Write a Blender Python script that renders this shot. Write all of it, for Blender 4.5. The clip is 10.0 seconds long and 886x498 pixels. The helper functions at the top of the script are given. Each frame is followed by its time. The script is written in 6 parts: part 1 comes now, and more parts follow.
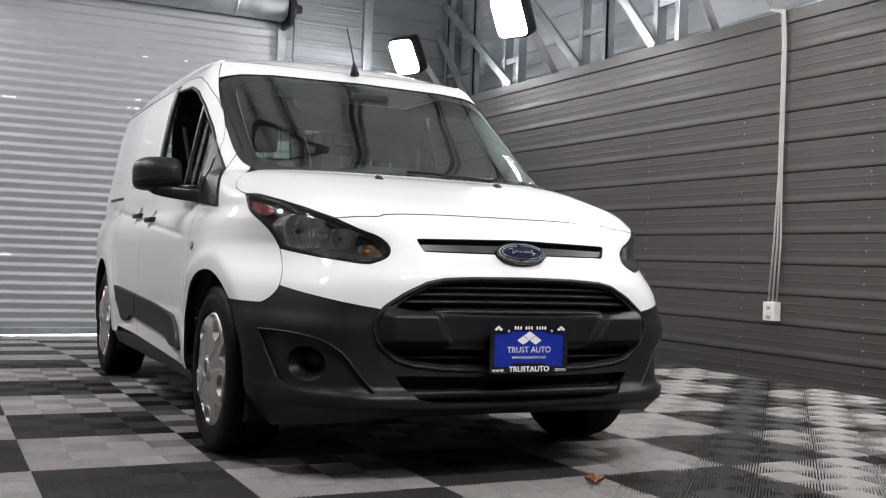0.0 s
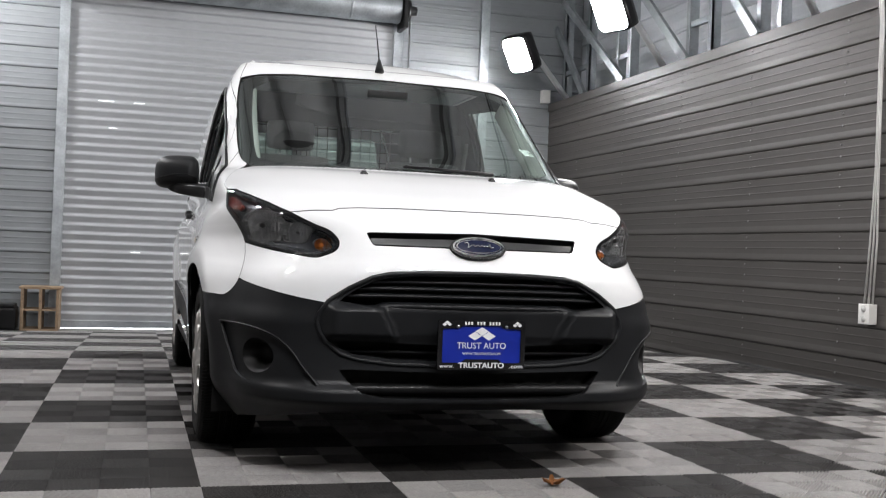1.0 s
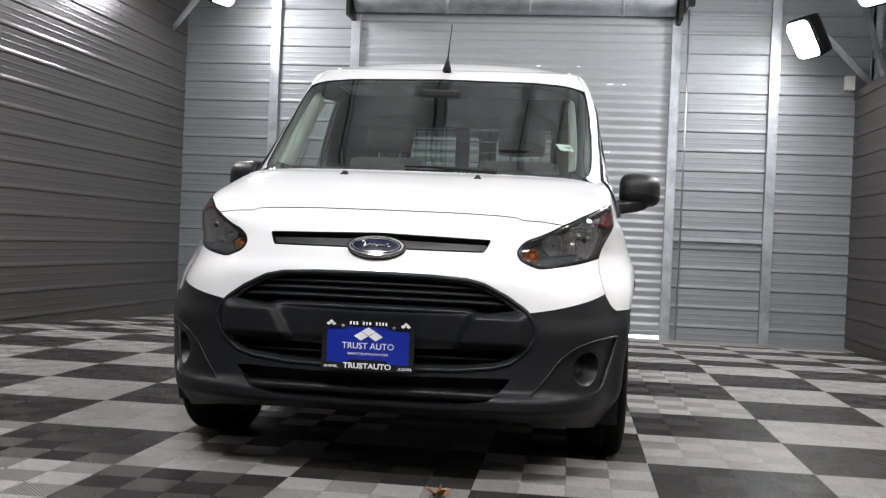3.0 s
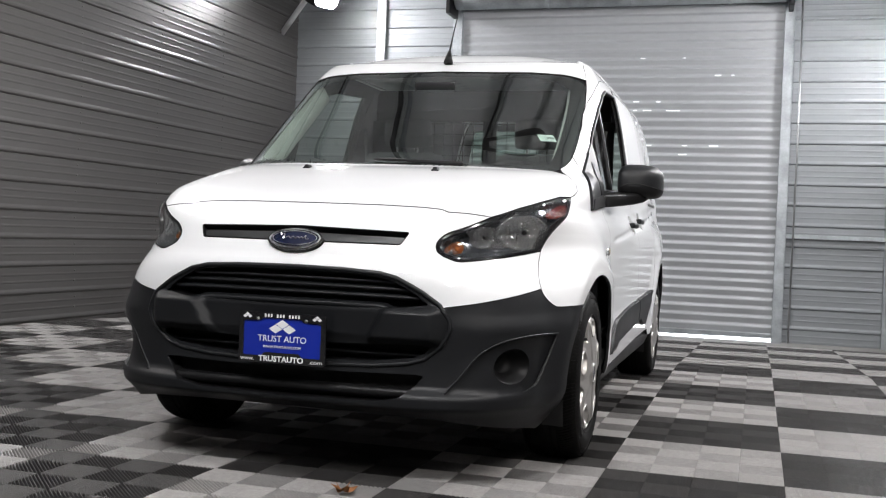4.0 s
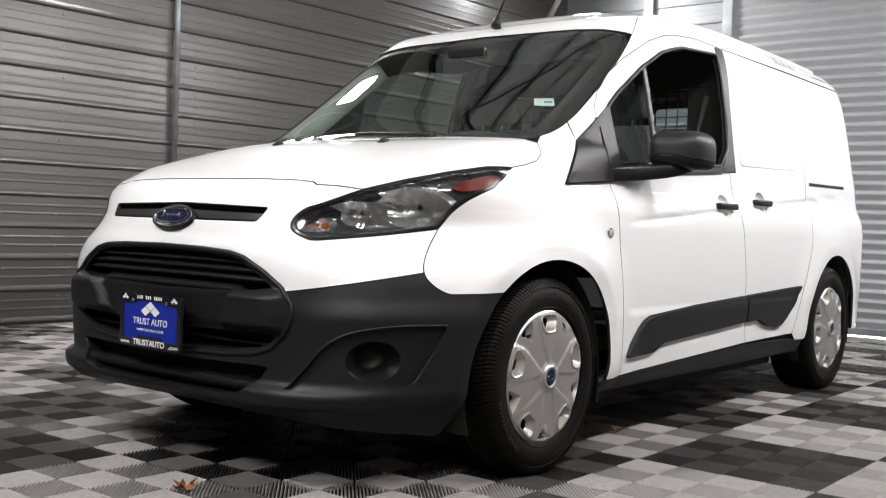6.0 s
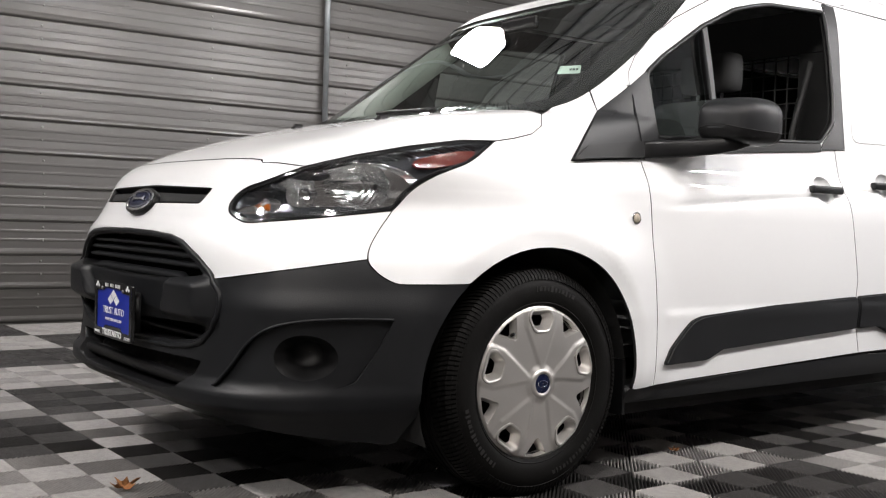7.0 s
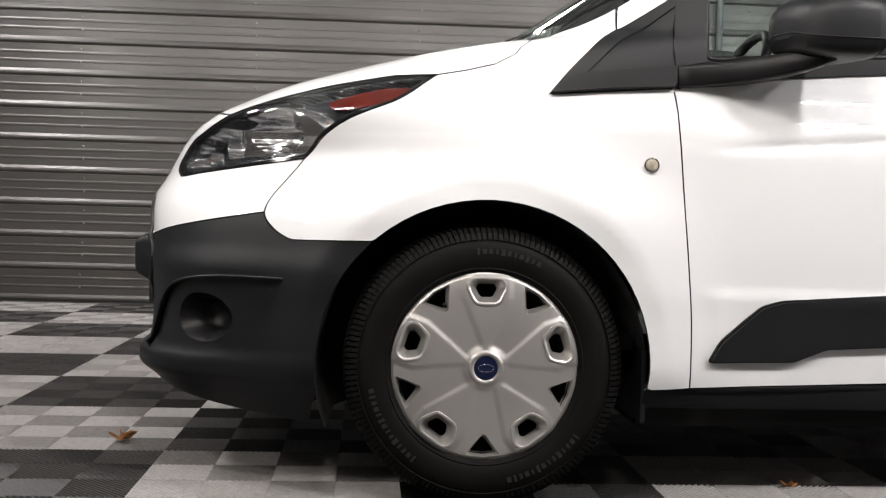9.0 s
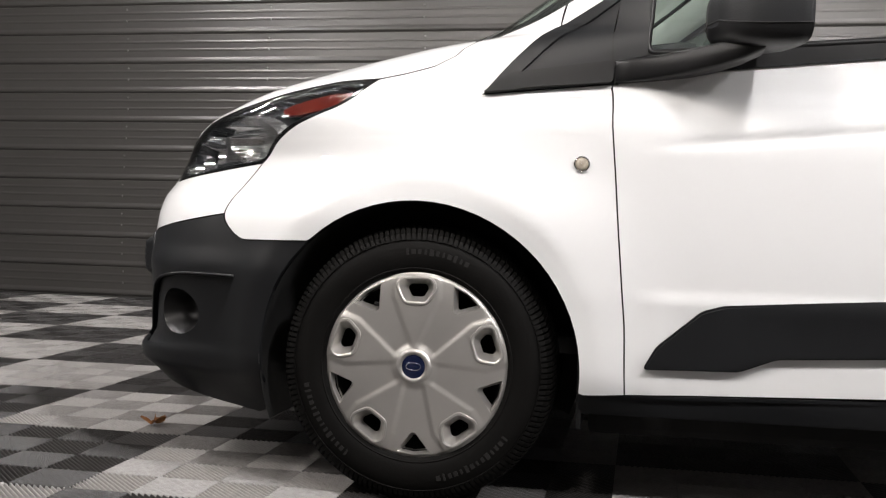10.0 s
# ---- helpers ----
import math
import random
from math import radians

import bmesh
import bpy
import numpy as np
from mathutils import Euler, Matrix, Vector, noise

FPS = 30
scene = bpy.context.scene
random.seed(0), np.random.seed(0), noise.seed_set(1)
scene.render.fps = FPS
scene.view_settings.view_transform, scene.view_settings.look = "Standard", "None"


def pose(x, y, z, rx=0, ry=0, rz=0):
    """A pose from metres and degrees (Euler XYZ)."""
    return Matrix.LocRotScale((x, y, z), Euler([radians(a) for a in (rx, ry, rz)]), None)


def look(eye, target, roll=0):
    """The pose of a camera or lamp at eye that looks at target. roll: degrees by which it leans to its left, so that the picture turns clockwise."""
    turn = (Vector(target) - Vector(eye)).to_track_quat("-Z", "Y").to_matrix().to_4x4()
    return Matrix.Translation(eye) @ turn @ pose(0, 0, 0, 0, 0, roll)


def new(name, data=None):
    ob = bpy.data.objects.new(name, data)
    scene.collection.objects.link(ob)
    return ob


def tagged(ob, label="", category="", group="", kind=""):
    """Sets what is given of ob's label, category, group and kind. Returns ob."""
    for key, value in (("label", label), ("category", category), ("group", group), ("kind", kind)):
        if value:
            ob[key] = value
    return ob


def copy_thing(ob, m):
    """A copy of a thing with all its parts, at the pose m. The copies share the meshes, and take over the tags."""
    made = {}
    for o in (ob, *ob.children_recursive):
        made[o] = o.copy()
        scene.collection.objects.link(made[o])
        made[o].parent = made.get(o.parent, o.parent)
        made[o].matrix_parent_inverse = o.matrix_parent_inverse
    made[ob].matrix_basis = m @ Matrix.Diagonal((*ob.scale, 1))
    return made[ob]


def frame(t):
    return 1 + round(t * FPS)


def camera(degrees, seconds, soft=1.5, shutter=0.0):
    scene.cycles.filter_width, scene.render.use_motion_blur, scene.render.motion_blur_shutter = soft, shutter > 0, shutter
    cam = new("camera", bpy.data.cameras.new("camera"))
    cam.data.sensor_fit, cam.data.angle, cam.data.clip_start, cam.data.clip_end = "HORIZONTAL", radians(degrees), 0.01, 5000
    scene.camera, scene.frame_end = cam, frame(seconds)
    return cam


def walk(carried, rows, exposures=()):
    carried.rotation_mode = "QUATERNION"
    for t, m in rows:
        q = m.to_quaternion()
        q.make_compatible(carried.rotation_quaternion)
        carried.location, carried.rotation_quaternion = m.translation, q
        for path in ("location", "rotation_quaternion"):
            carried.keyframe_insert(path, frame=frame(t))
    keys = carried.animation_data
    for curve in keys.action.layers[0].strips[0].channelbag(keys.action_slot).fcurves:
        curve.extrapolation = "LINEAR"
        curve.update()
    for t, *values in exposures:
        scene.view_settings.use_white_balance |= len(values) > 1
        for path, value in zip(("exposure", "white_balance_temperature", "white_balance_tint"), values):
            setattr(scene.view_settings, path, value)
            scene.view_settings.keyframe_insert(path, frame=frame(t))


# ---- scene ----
cam = camera(46.1, 10.0, 1.2)
PATH = [
    (0, (-1.918, -3.203, 0.787), (-1.030, -1.412, 0.808), 2.0),
    (0.5, (-1.560, -3.339, 0.791), (-0.810, -1.485, 0.809), 2.1),
    (1, (-1.155, -3.457, 0.790), (-0.591, -1.539, 0.801), 2.2),
    (1.5, (-0.696, -3.560, 0.804), (-0.345, -1.591, 0.807), 2.3),
    (2, (-0.228, -3.603, 0.810), (-0.089, -1.609, 0.806), 2.3),
    (2.5, (0.228, -3.580, 0.833), (0.170, -1.581, 0.823), 2.4),
    (4, (1.517, -3.241, 0.853), (0.939, -1.327, 0.826), 2.3),
    (4.5, (1.896, -3.030, 0.850), (1.181, -1.162, 0.817), 2.3),
    (5, (2.240, -2.752, 0.847), (1.356, -0.958, 0.808), 2.2),
    (5.5, (2.544, -2.423, 0.839), (1.476, -0.733, 0.794), 2.1),
    (7, (3.110, -1.151, 0.790), (1.515, 0.053, 0.733), 1.8),
    (7.5, (3.194, -0.699, 0.750), (1.462, 0.300, 0.697), 1.8),
    (8, (3.266, -0.253, 0.716), (1.413, 0.499, 0.666), 1.7),
    (8.5, (3.300, 0.187, 0.672), (1.356, 0.653, 0.623), 1.7),
    (9, (3.318, 0.592, 0.679), (1.324, 0.739, 0.616), 1.6),
    (9.5, (3.322, 0.997, 0.695), (1.328, 0.864, 0.626), 1.5),
    (10, (3.311, 1.398, 0.681), (1.348, 1.023, 0.621), 1.5),
]
walk(cam, [(t, look(eye, target, roll)) for t, eye, target, roll in PATH], [(0, 0, 6450, 11), (4, 0, 6450, 11), (7, 0, 6700, 12), (10, 0, 6750, 12)])

# ---- world and light ----
sky = bpy.data.worlds.new("sky")
scene.world = sky
sky.use_nodes = True
sky_nodes = sky.node_tree
sky_tex = sky_nodes.nodes.new("ShaderNodeTexSky")
sky_tex.sky_type = 'NISHITA'
sky_tex.sun_disc = False
sky_tex.sun_elevation = radians(38)
sky_tex.sun_rotation = radians(200)
sky_nodes.links.new(sky_tex.outputs[0], sky_nodes.nodes["Background"].inputs[0])
sky_nodes.nodes["Background"].inputs[1].default_value = 0.1
LAMP_POWER = 204.0
scene.view_settings.exposure = 0.0

# ---- materials ----


def make_mat(name):
    m = bpy.data.materials.new(name)
    m.use_nodes = True
    return m, m.node_tree, m.node_tree.nodes["Principled BSDF"]


def coords(nt, scale):
    tc = nt.nodes.new("ShaderNodeTexCoord")
    mp = nt.nodes.new("ShaderNodeMapping")
    mp.inputs["Scale"].default_value = scale
    nt.links.new(tc.outputs["Object"], mp.inputs["Vector"])
    return mp.outputs["Vector"]


def noise_tex(nt, vec, scale, detail=4.0):
    n = nt.nodes.new("ShaderNodeTexNoise")
    n.inputs["Scale"].default_value = scale
    n.inputs["Detail"].default_value = detail
    nt.links.new(vec, n.inputs["Vector"])
    return n.outputs["Fac"]


def ramp(nt, fac, stops):
    r = nt.nodes.new("ShaderNodeValToRGB")
    while len(r.color_ramp.elements) < len(stops):
        r.color_ramp.elements.new(0.5)
    for e, (p, c) in zip(r.color_ramp.elements, stops):
        e.position = p
        e.color = (c[0], c[1], c[2], 1)
    nt.links.new(fac, r.inputs[0])
    return r.outputs["Color"]


def span(nt, fac, lo, hi):
    r = nt.nodes.new("ShaderNodeMapRange")
    r.inputs["To Min"].default_value = lo
    r.inputs["To Max"].default_value = hi
    nt.links.new(fac, r.inputs["Value"])
    return r.outputs["Result"]


def mixed(nt, a, b, fac, mode='MULTIPLY'):
    m = nt.nodes.new("ShaderNodeMix")
    m.data_type = 'RGBA'
    m.blend_type = mode
    m.inputs["Factor"].default_value = fac
    nt.links.new(a, m.inputs["A"])
    nt.links.new(b, m.inputs["B"])
    return m.outputs["Result"]


def bump(nt, bsdf, height, dist, strength=0.5):
    b = nt.nodes.new("ShaderNodeBump")
    b.inputs["Strength"].default_value = strength
    b.inputs["Distance"].default_value = dist
    nt.links.new(height, b.inputs["Height"])
    nt.links.new(b.outputs["Normal"], bsdf.inputs["Normal"])


def surface(name, colour, rough, metal=0.0, vary=0.12, big=1.5, fine=60.0, relief=0.0, coat=0.0,
            stretch=(1, 1, 1), rough_vary=0.08, tone=None, gloss=0.5):
    """A worn surface: two scales of colour change, uneven gloss, fine relief."""
    m, nt, p = make_mat(name)
    vec = coords(nt, stretch)
    n_big = noise_tex(nt, vec, big, 5)
    n_fine = noise_tex(nt, vec, fine, 3)
    dark = [c * (1 - vary) for c in colour]
    light = [min(1, c * (1 + vary)) for c in (tone or colour)]
    base = ramp(nt, n_big, [(0.3, dark), (0.7, light)])
    grain = ramp(nt, n_fine, [(0.3, (1 - vary * 0.6,) * 3), (0.7, (1, 1, 1))])
    nt.links.new(mixed(nt, base, grain, 1.0), p.inputs["Base Color"])
    nt.links.new(span(nt, n_big, max(0.02, rough - rough_vary), rough + rough_vary), p.inputs["Roughness"])
    p.inputs["Metallic"].default_value = metal
    p.inputs["Specular IOR Level"].default_value = gloss
    if coat:
        p.inputs["Coat Weight"].default_value = coat
        p.inputs["Coat Roughness"].default_value = 0.04
    if relief:
        bump(nt, p, n_fine, relief)
    return m


def clear(name, tint, ior=1.5, rough=0.0):
    """A thin clear sheet: light goes straight through, gloss by the angle."""
    m = bpy.data.materials.new(name)
    m.use_nodes = True
    nt = m.node_tree
    nt.nodes.remove(nt.nodes["Principled BSDF"])
    tr = nt.nodes.new("ShaderNodeBsdfTransparent")
    tr.inputs[0].default_value = (*tint, 1)
    gl = nt.nodes.new("ShaderNodeBsdfGlossy")
    gl.inputs["Roughness"].default_value = rough
    fr = nt.nodes.new("ShaderNodeFresnel")
    fr.inputs[0].default_value = ior
    mx = nt.nodes.new("ShaderNodeMixShader")
    nt.links.new(fr.outputs[0], mx.inputs[0])
    nt.links.new(tr.outputs[0], mx.inputs[1])
    nt.links.new(gl.outputs[0], mx.inputs[2])
    nt.links.new(mx.outputs[0], nt.nodes["Material Output"].inputs[0])
    return m


def glowing(name, colour, strength):
    m, nt, p = make_mat(name)
    p.inputs["Base Color"].default_value = (0.8, 0.8, 0.8, 1)
    p.inputs["Emission Color"].default_value = (*colour, 1)
    p.inputs["Emission Strength"].default_value = strength
    return m


M_PAINT = surface("white_paint", (0.80, 0.805, 0.81), 0.5, vary=0.006, big=2, fine=400, coat=1.0, rough_vary=0.0)
M_BUMPER = surface("grained_dark_plastic", (0.0094, 0.0101, 0.0115), 0.44, vary=0.14, big=6, fine=420, relief=0.0007, rough_vary=0.06, gloss=0.32)
M_SLOTBAR = surface("satin_grey_bar", (0.019, 0.0195, 0.0205), 0.36, vary=0.12, big=6, fine=420, relief=0.0004)
M_BLACK = surface("black_plastic", (0.007, 0.007, 0.0075), 0.42, vary=0.2, big=8, fine=300, relief=0.0003, gloss=0.3)
M_GLOSSBLACK = surface("gloss_black_trim", (0.012, 0.012, 0.013), 0.12, vary=0.1, big=8, fine=200)
# underbody black, also the painted shade in the panel gaps
M_SHELL = surface("dark_underbody_gap_shade", (0.010, 0.010, 0.010), 0.8, vary=0.3, big=5, fine=90)
M_RUBBER = surface("tyre_rubber", (0.0042, 0.0039, 0.0036), 0.58, vary=0.3, big=9, fine=160, relief=0.0006, gloss=0.14)
M_CAP = surface("silver_wheel_paint", (0.50, 0.485, 0.465), 0.38, metal=0.75, vary=0.05, big=5, fine=500, rough_vary=0.05)
M_CHROME = surface("chrome", (0.86, 0.86, 0.86), 0.06, metal=1.0, vary=0.03, big=5, fine=80, rough_vary=0.02)
M_NAVY = surface("navy_enamel", (0.006, 0.010, 0.036), 0.18, vary=0.1, big=10, fine=80)
M_GLASS = clear("tinted_glass", (0.55, 0.645, 0.60), 1.9)
M_LENS = clear("clear_lens", (0.93, 0.94, 0.95), 1.45)
M_AMBER = surface("amber_plastic", (0.45, 0.12, 0.02), 0.12, vary=0.2, big=20, fine=220, relief=0.001)
M_REDLENS = surface("red_orange_plastic", (0.13, 0.016, 0.009), 0.10, vary=0.25, big=18, fine=240, relief=0.001)
M_HOUSING = surface("dark_lamp_housing", (0.085, 0.09, 0.098), 0.12, metal=0.6, vary=0.2, big=12, fine=80)
M_TRIM = surface("grey_cabin_trim", (0.52, 0.55, 0.52), 0.7, vary=0.08, big=4, fine=250, relief=0.0004)
M_DASH = surface("dark_dashboard", (0.032, 0.033, 0.034), 0.6, vary=0.15, big=5, fine=260, relief=0.0006)
M_FABRIC = surface("grey_seat_fabric", (0.040, 0.041, 0.042), 0.9, vary=0.25, big=9, fine=400, relief=0.0010)
M_BLUE = surface("blue_plate", (0.006, 0.022, 0.30), 0.35, vary=0.05, big=6, fine=200)
M_WHITEPRINT = surface("white_print", (0.82, 0.82, 0.82), 0.4, vary=0.04, big=8, fine=200)
M_MINT = surface("pale_green_label", (0.66, 0.76, 0.71), 0.5, vary=0.05, big=8, fine=200)
M_STEEL = surface("bare_steel", (0.45, 0.45, 0.46), 0.35, metal=0.9, vary=0.15, big=8, fine=150)
M_GALV = surface("galvanised_steel", (0.40, 0.428, 0.445), 0.46, metal=0.70, vary=0.22, big=6, fine=45, relief=0.0004, rough_vary=0.12)
M_STEEL_SHADED = surface("dark_shaded_steel", (0.045, 0.043, 0.042), 0.55, vary=0.2, big=5, fine=60)
# one siding in two copies: the east one darkened and dulled for weaker light
M_SIDING = surface("grey_brown_siding_lit", (0.072, 0.0675, 0.064), 0.29, metal=0.06, vary=0.07, big=1.2, fine=30, relief=0.0004, stretch=(1, 0.4, 1), rough_vary=0.02, gloss=0.74)
M_SIDING_DIM = surface("grey_brown_siding_dim", (0.066, 0.0605, 0.0565), 0.44, metal=0.02, vary=0.09, big=1.2, fine=30, relief=0.0004, stretch=(1, 0.4, 1), rough_vary=0.04, gloss=0.26)
M_SILVER = surface("silver_liner_panel", (0.265, 0.280, 0.292), 0.46, metal=0.25, vary=0.10, big=1.0, fine=22, relief=0.0008, stretch=(0.4, 1, 1), rough_vary=0.10)
M_SLAT = surface("grey_roller_slat", (0.46, 0.475, 0.49), 0.46, metal=0.30, vary=0.10, big=1.6, fine=30, relief=0.0006, stretch=(0.3, 1, 1), rough_vary=0.08)
M_CONCRETE = surface("worn_concrete", (0.24, 0.235, 0.225), 0.85, vary=0.22, big=1.3, fine=30, relief=0.002)
M_UNDER = surface("dark_floor_underlay", (0.007, 0.0068, 0.0066), 0.9, vary=0.3, big=3, fine=60)
M_ROOF = surface("silver_roof_sheet", (0.80, 0.82, 0.82), 0.5, vary=0.10, big=1.5, fine=12, relief=0.004)
M_WOOD = surface("pale_plywood", (0.36, 0.25, 0.16), 0.65, vary=0.25, big=5, fine=60, stretch=(1, 1, 6), relief=0.0006)
M_RED = surface("red_plastic", (0.45, 0.025, 0.015), 0.35, vary=0.15, big=8, fine=150)
M_WHITEPLASTIC = surface("white_plastic", (0.72, 0.71, 0.68), 0.4, vary=0.06, big=8, fine=150)
M_CABLE = surface("grey_pvc_cable", (0.46, 0.45, 0.43), 0.5, vary=0.08, big=6, fine=120)
M_LEAF = surface("dry_brown_leaf", (0.30, 0.12, 0.035), 0.75, vary=0.35, big=40, fine=300, relief=0.0015)
M_ARM = surface("pale_steel_tube", (0.74, 0.75, 0.76), 0.40, metal=0.10, vary=0.12, big=8, fine=90)
M_OUTER = surface("pale_outer_sheet", (0.60, 0.625, 0.65), 0.50, metal=0.05, vary=0.10, big=1.0, fine=22, relief=0.0008, rough_vary=0.10)
M_SCREW = surface("dull_screw_head", (0.20, 0.195, 0.19), 0.5, metal=0.3, vary=0.2, big=20, fine=90)
M_LED = glowing("led_panel", (0.985, 0.98, 0.99), LAMP_POWER)
M_LED_UNSEEN = glowing("unseen_front_led_panel", (0.99, 0.98, 0.98), LAMP_POWER * 1.35)
M_LED_WARM = glowing("warm_led_panel", (1.0, 0.965, 0.93), LAMP_POWER * 0.52)


def faceted(name):
    """Mirror metal pressed into small facets."""
    m, nt, p = make_mat(name)
    p.inputs["Base Color"].default_value = (0.92, 0.92, 0.92, 1)
    p.inputs["Metallic"].default_value = 1.0
    p.inputs["Roughness"].default_value = 0.10
    vor = nt.nodes.new("ShaderNodeTexVoronoi")
    vor.inputs["Scale"].default_value = 60
    nt.links.new(coords(nt, (1, 1, 1)), vor.inputs["Vector"])
    bump(nt, p, vor.outputs["Distance"], 0.003, 0.6)
    return m


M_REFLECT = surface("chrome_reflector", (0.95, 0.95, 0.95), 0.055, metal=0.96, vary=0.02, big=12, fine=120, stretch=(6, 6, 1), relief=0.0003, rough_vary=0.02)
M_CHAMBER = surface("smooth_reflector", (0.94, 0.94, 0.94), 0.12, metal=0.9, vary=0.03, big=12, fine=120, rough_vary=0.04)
M_FACET = faceted("faceted_reflector")
M_DAY = glowing("daylight_gap", (0.95, 0.98, 1.0), 6.0)
M_SLIVER = glowing("glowing_sliver", (0.97, 0.99, 1.0), 1.7)


def tile_mat(name, colour, vary):
    """Ribbed plastic floor tile: each tile its own tone, dust and scuffs across tiles."""
    m, nt, p = make_mat(name)
    info = nt.nodes.new("ShaderNodeObjectInfo")
    geo = nt.nodes.new("ShaderNodeNewGeometry")
    n_big = noise_tex(nt, geo.outputs["Position"], 1.1, 6)
    n_fine = noise_tex(nt, geo.outputs["Position"], 45, 4)
    dusty = [min(1, c * 1.12 + 0.012) for c in colour]
    base = ramp(nt, n_big, [(0.35, colour), (0.7, dusty)])
    grain = ramp(nt, n_fine, [(0.3, (1 - vary,) * 3), (0.65, (1, 1, 1))])
    own = ramp(nt, info.outputs["Random"], [(0.0, (0.90,) * 3), (1.0, (1.0,) * 3)])
    nt.links.new(mixed(nt, mixed(nt, base, grain, 1.0), own, 1.0), p.inputs["Base Color"])
    nt.links.new(span(nt, n_big, 0.26, 0.42), p.inputs["Roughness"])
    p.inputs["Specular IOR Level"].default_value = 0.38
    bump(nt, p, n_fine, 0.0006)
    return m


M_TILE_LIGHT = tile_mat("light_grey_tile", (0.375, 0.362, 0.352), 0.20)
M_TILE_DARK = tile_mat("dark_grey_tile", (0.045, 0.0425, 0.0418), 0.25)

# ---- building tools ----


def mesh_ob(name, verts, faces, mat, smooth=True, parent=None, label=""):
    me = bpy.data.meshes.new(name)
    me.from_pydata([tuple(v) for v in verts], [], [tuple(f) for f in faces])
    me.materials.append(mat)
    if smooth:
        me.polygons.foreach_set("use_smooth", [True] * len(me.polygons))
    me.update()
    ob = new(name, me)
    if parent is not None:
        ob.parent = parent
    if label:
        tagged(ob, label=label)
    return ob


def part(name, bm, material, parent, label="", smooth=False):
    me = bpy.data.meshes.new(name)
    bm.to_mesh(me)
    bm.free()
    me.materials.append(material)
    if smooth:
        me.polygons.foreach_set("use_smooth", [True] * len(me.polygons))
    ob = new(name, me)
    if parent is not None:
        ob.parent = parent
    if label:
        tagged(ob, label=label)
    return ob


def box_bm(bm, lo, hi, bevel=0.0, m=None):
    """A box between two corners added to bm, its edges rounded."""
    lo, hi = Vector(lo), Vector(hi)
    mid, size = (lo + hi) / 2, hi - lo
    mat = Matrix.Translation(mid) @ Matrix.Diagonal((*size, 1))
    if m is not None:
        mat = m @ mat
    made = bmesh.ops.create_cube(bm, size=1.0, matrix=mat)["verts"]
    if bevel:
        edges = list({e for v in made for e in v.link_edges})
        bmesh.ops.bevel(bm, geom=edges, offset=bevel, segments=2, affect='EDGES', profile=0.7)
    return bm


def box_part(name, lo, hi, mat, parent, bevel=0.004, label="", m=None):
    return part(name, box_bm(bmesh.new(), lo, hi, bevel, m), mat, parent, label)


def tube(name, pts, radius, mat, parent=None, sides=10, label="", closed=False):
    """A round bar along a line of points."""
    pts = [Vector(p) for p in pts]
    n = len(pts)
    verts, faces = [], []
    side = None
    for i, p in enumerate(pts):
        a = pts[i - 1] if (i > 0 or closed) else p
        b = pts[(i + 1) % n] if (i < n - 1 or closed) else p
        way = (b - a).normalized()
        if side is None:
            side = way.orthogonal().normalized()
        side = (side - way * side.dot(way)).normalized()
        up = way.cross(side)
        r = radius[i] if isinstance(radius, (list, tuple)) else radius
        for k in range(sides):
            q = 2 * math.pi * k / sides
            verts.append(p + (side * math.cos(q) + up * math.sin(q)) * r)
    for i in range(n if closed else n - 1):
        j = (i + 1) % n
        for k in range(sides):
            l = (k + 1) % sides
            faces.append((i * sides + k, i * sides + l, j * sides + l, j * sides + k))
    if not closed:
        faces.append(tuple(range(sides))[::-1])
        faces.append(tuple((n - 1) * sides + k for k in range(sides)))
    return mesh_ob(name, verts, faces, mat, True, parent, label)


def lathe(profile, segs, axis_pt, axis='x', sign=1.0):
    """Verts and faces of a profile (along, radius) turned round an axis."""
    verts, faces = [], []
    for k in range(segs):
        q = 2 * math.pi * k / segs
        for h, r in profile:
            if axis == 'x':
                verts.append((axis_pt[0] + sign * h, axis_pt[1] + r * math.cos(q), axis_pt[2] + r * math.sin(q)))
            elif axis == 'y':
                verts.append((axis_pt[0] + r * math.cos(q), axis_pt[1] + sign * h, axis_pt[2] + r * math.sin(q)))
            else:
                verts.append((axis_pt[0] + r * math.cos(q), axis_pt[1] + r * math.sin(q), axis_pt[2] + sign * h))
    n = len(profile)
    for k in range(segs):
        l = (k + 1) % segs
        for i in range(n - 1):
            faces.append((k * n + i, k * n + i + 1, l * n + i + 1, l * n + i))
    return verts, faces


def curve_through(xs, ys):
    """A smooth curve through points that never overshoots them."""
    xs, ys = np.array(xs, float), np.array(ys, float)
    h = np.diff(xs)
    d = np.diff(ys) / h
    m = np.zeros(len(xs))
    m[0], m[-1] = d[0], d[-1]
    for i in range(1, len(xs) - 1):
        if d[i - 1] * d[i] > 0:
            w1, w2 = 2 * h[i] + h[i - 1], h[i] + 2 * h[i - 1]
            m[i] = (w1 + w2) / (w1 / d[i - 1] + w2 / d[i])

    def value(x):
        x = np.clip(np.asarray(x, float), xs[0], xs[-1])
        i = np.clip(np.searchsorted(xs, x) - 1, 0, len(xs) - 2)
        s = (x - xs[i]) / h[i]
        return ((1 + 2 * s) * (1 - s) ** 2 * ys[i] + s * (1 - s) ** 2 * h[i] * m[i]
                + s * s * (3 - 2 * s) * ys[i + 1] + s * s * (s - 1) * h[i] * m[i + 1])
    return value


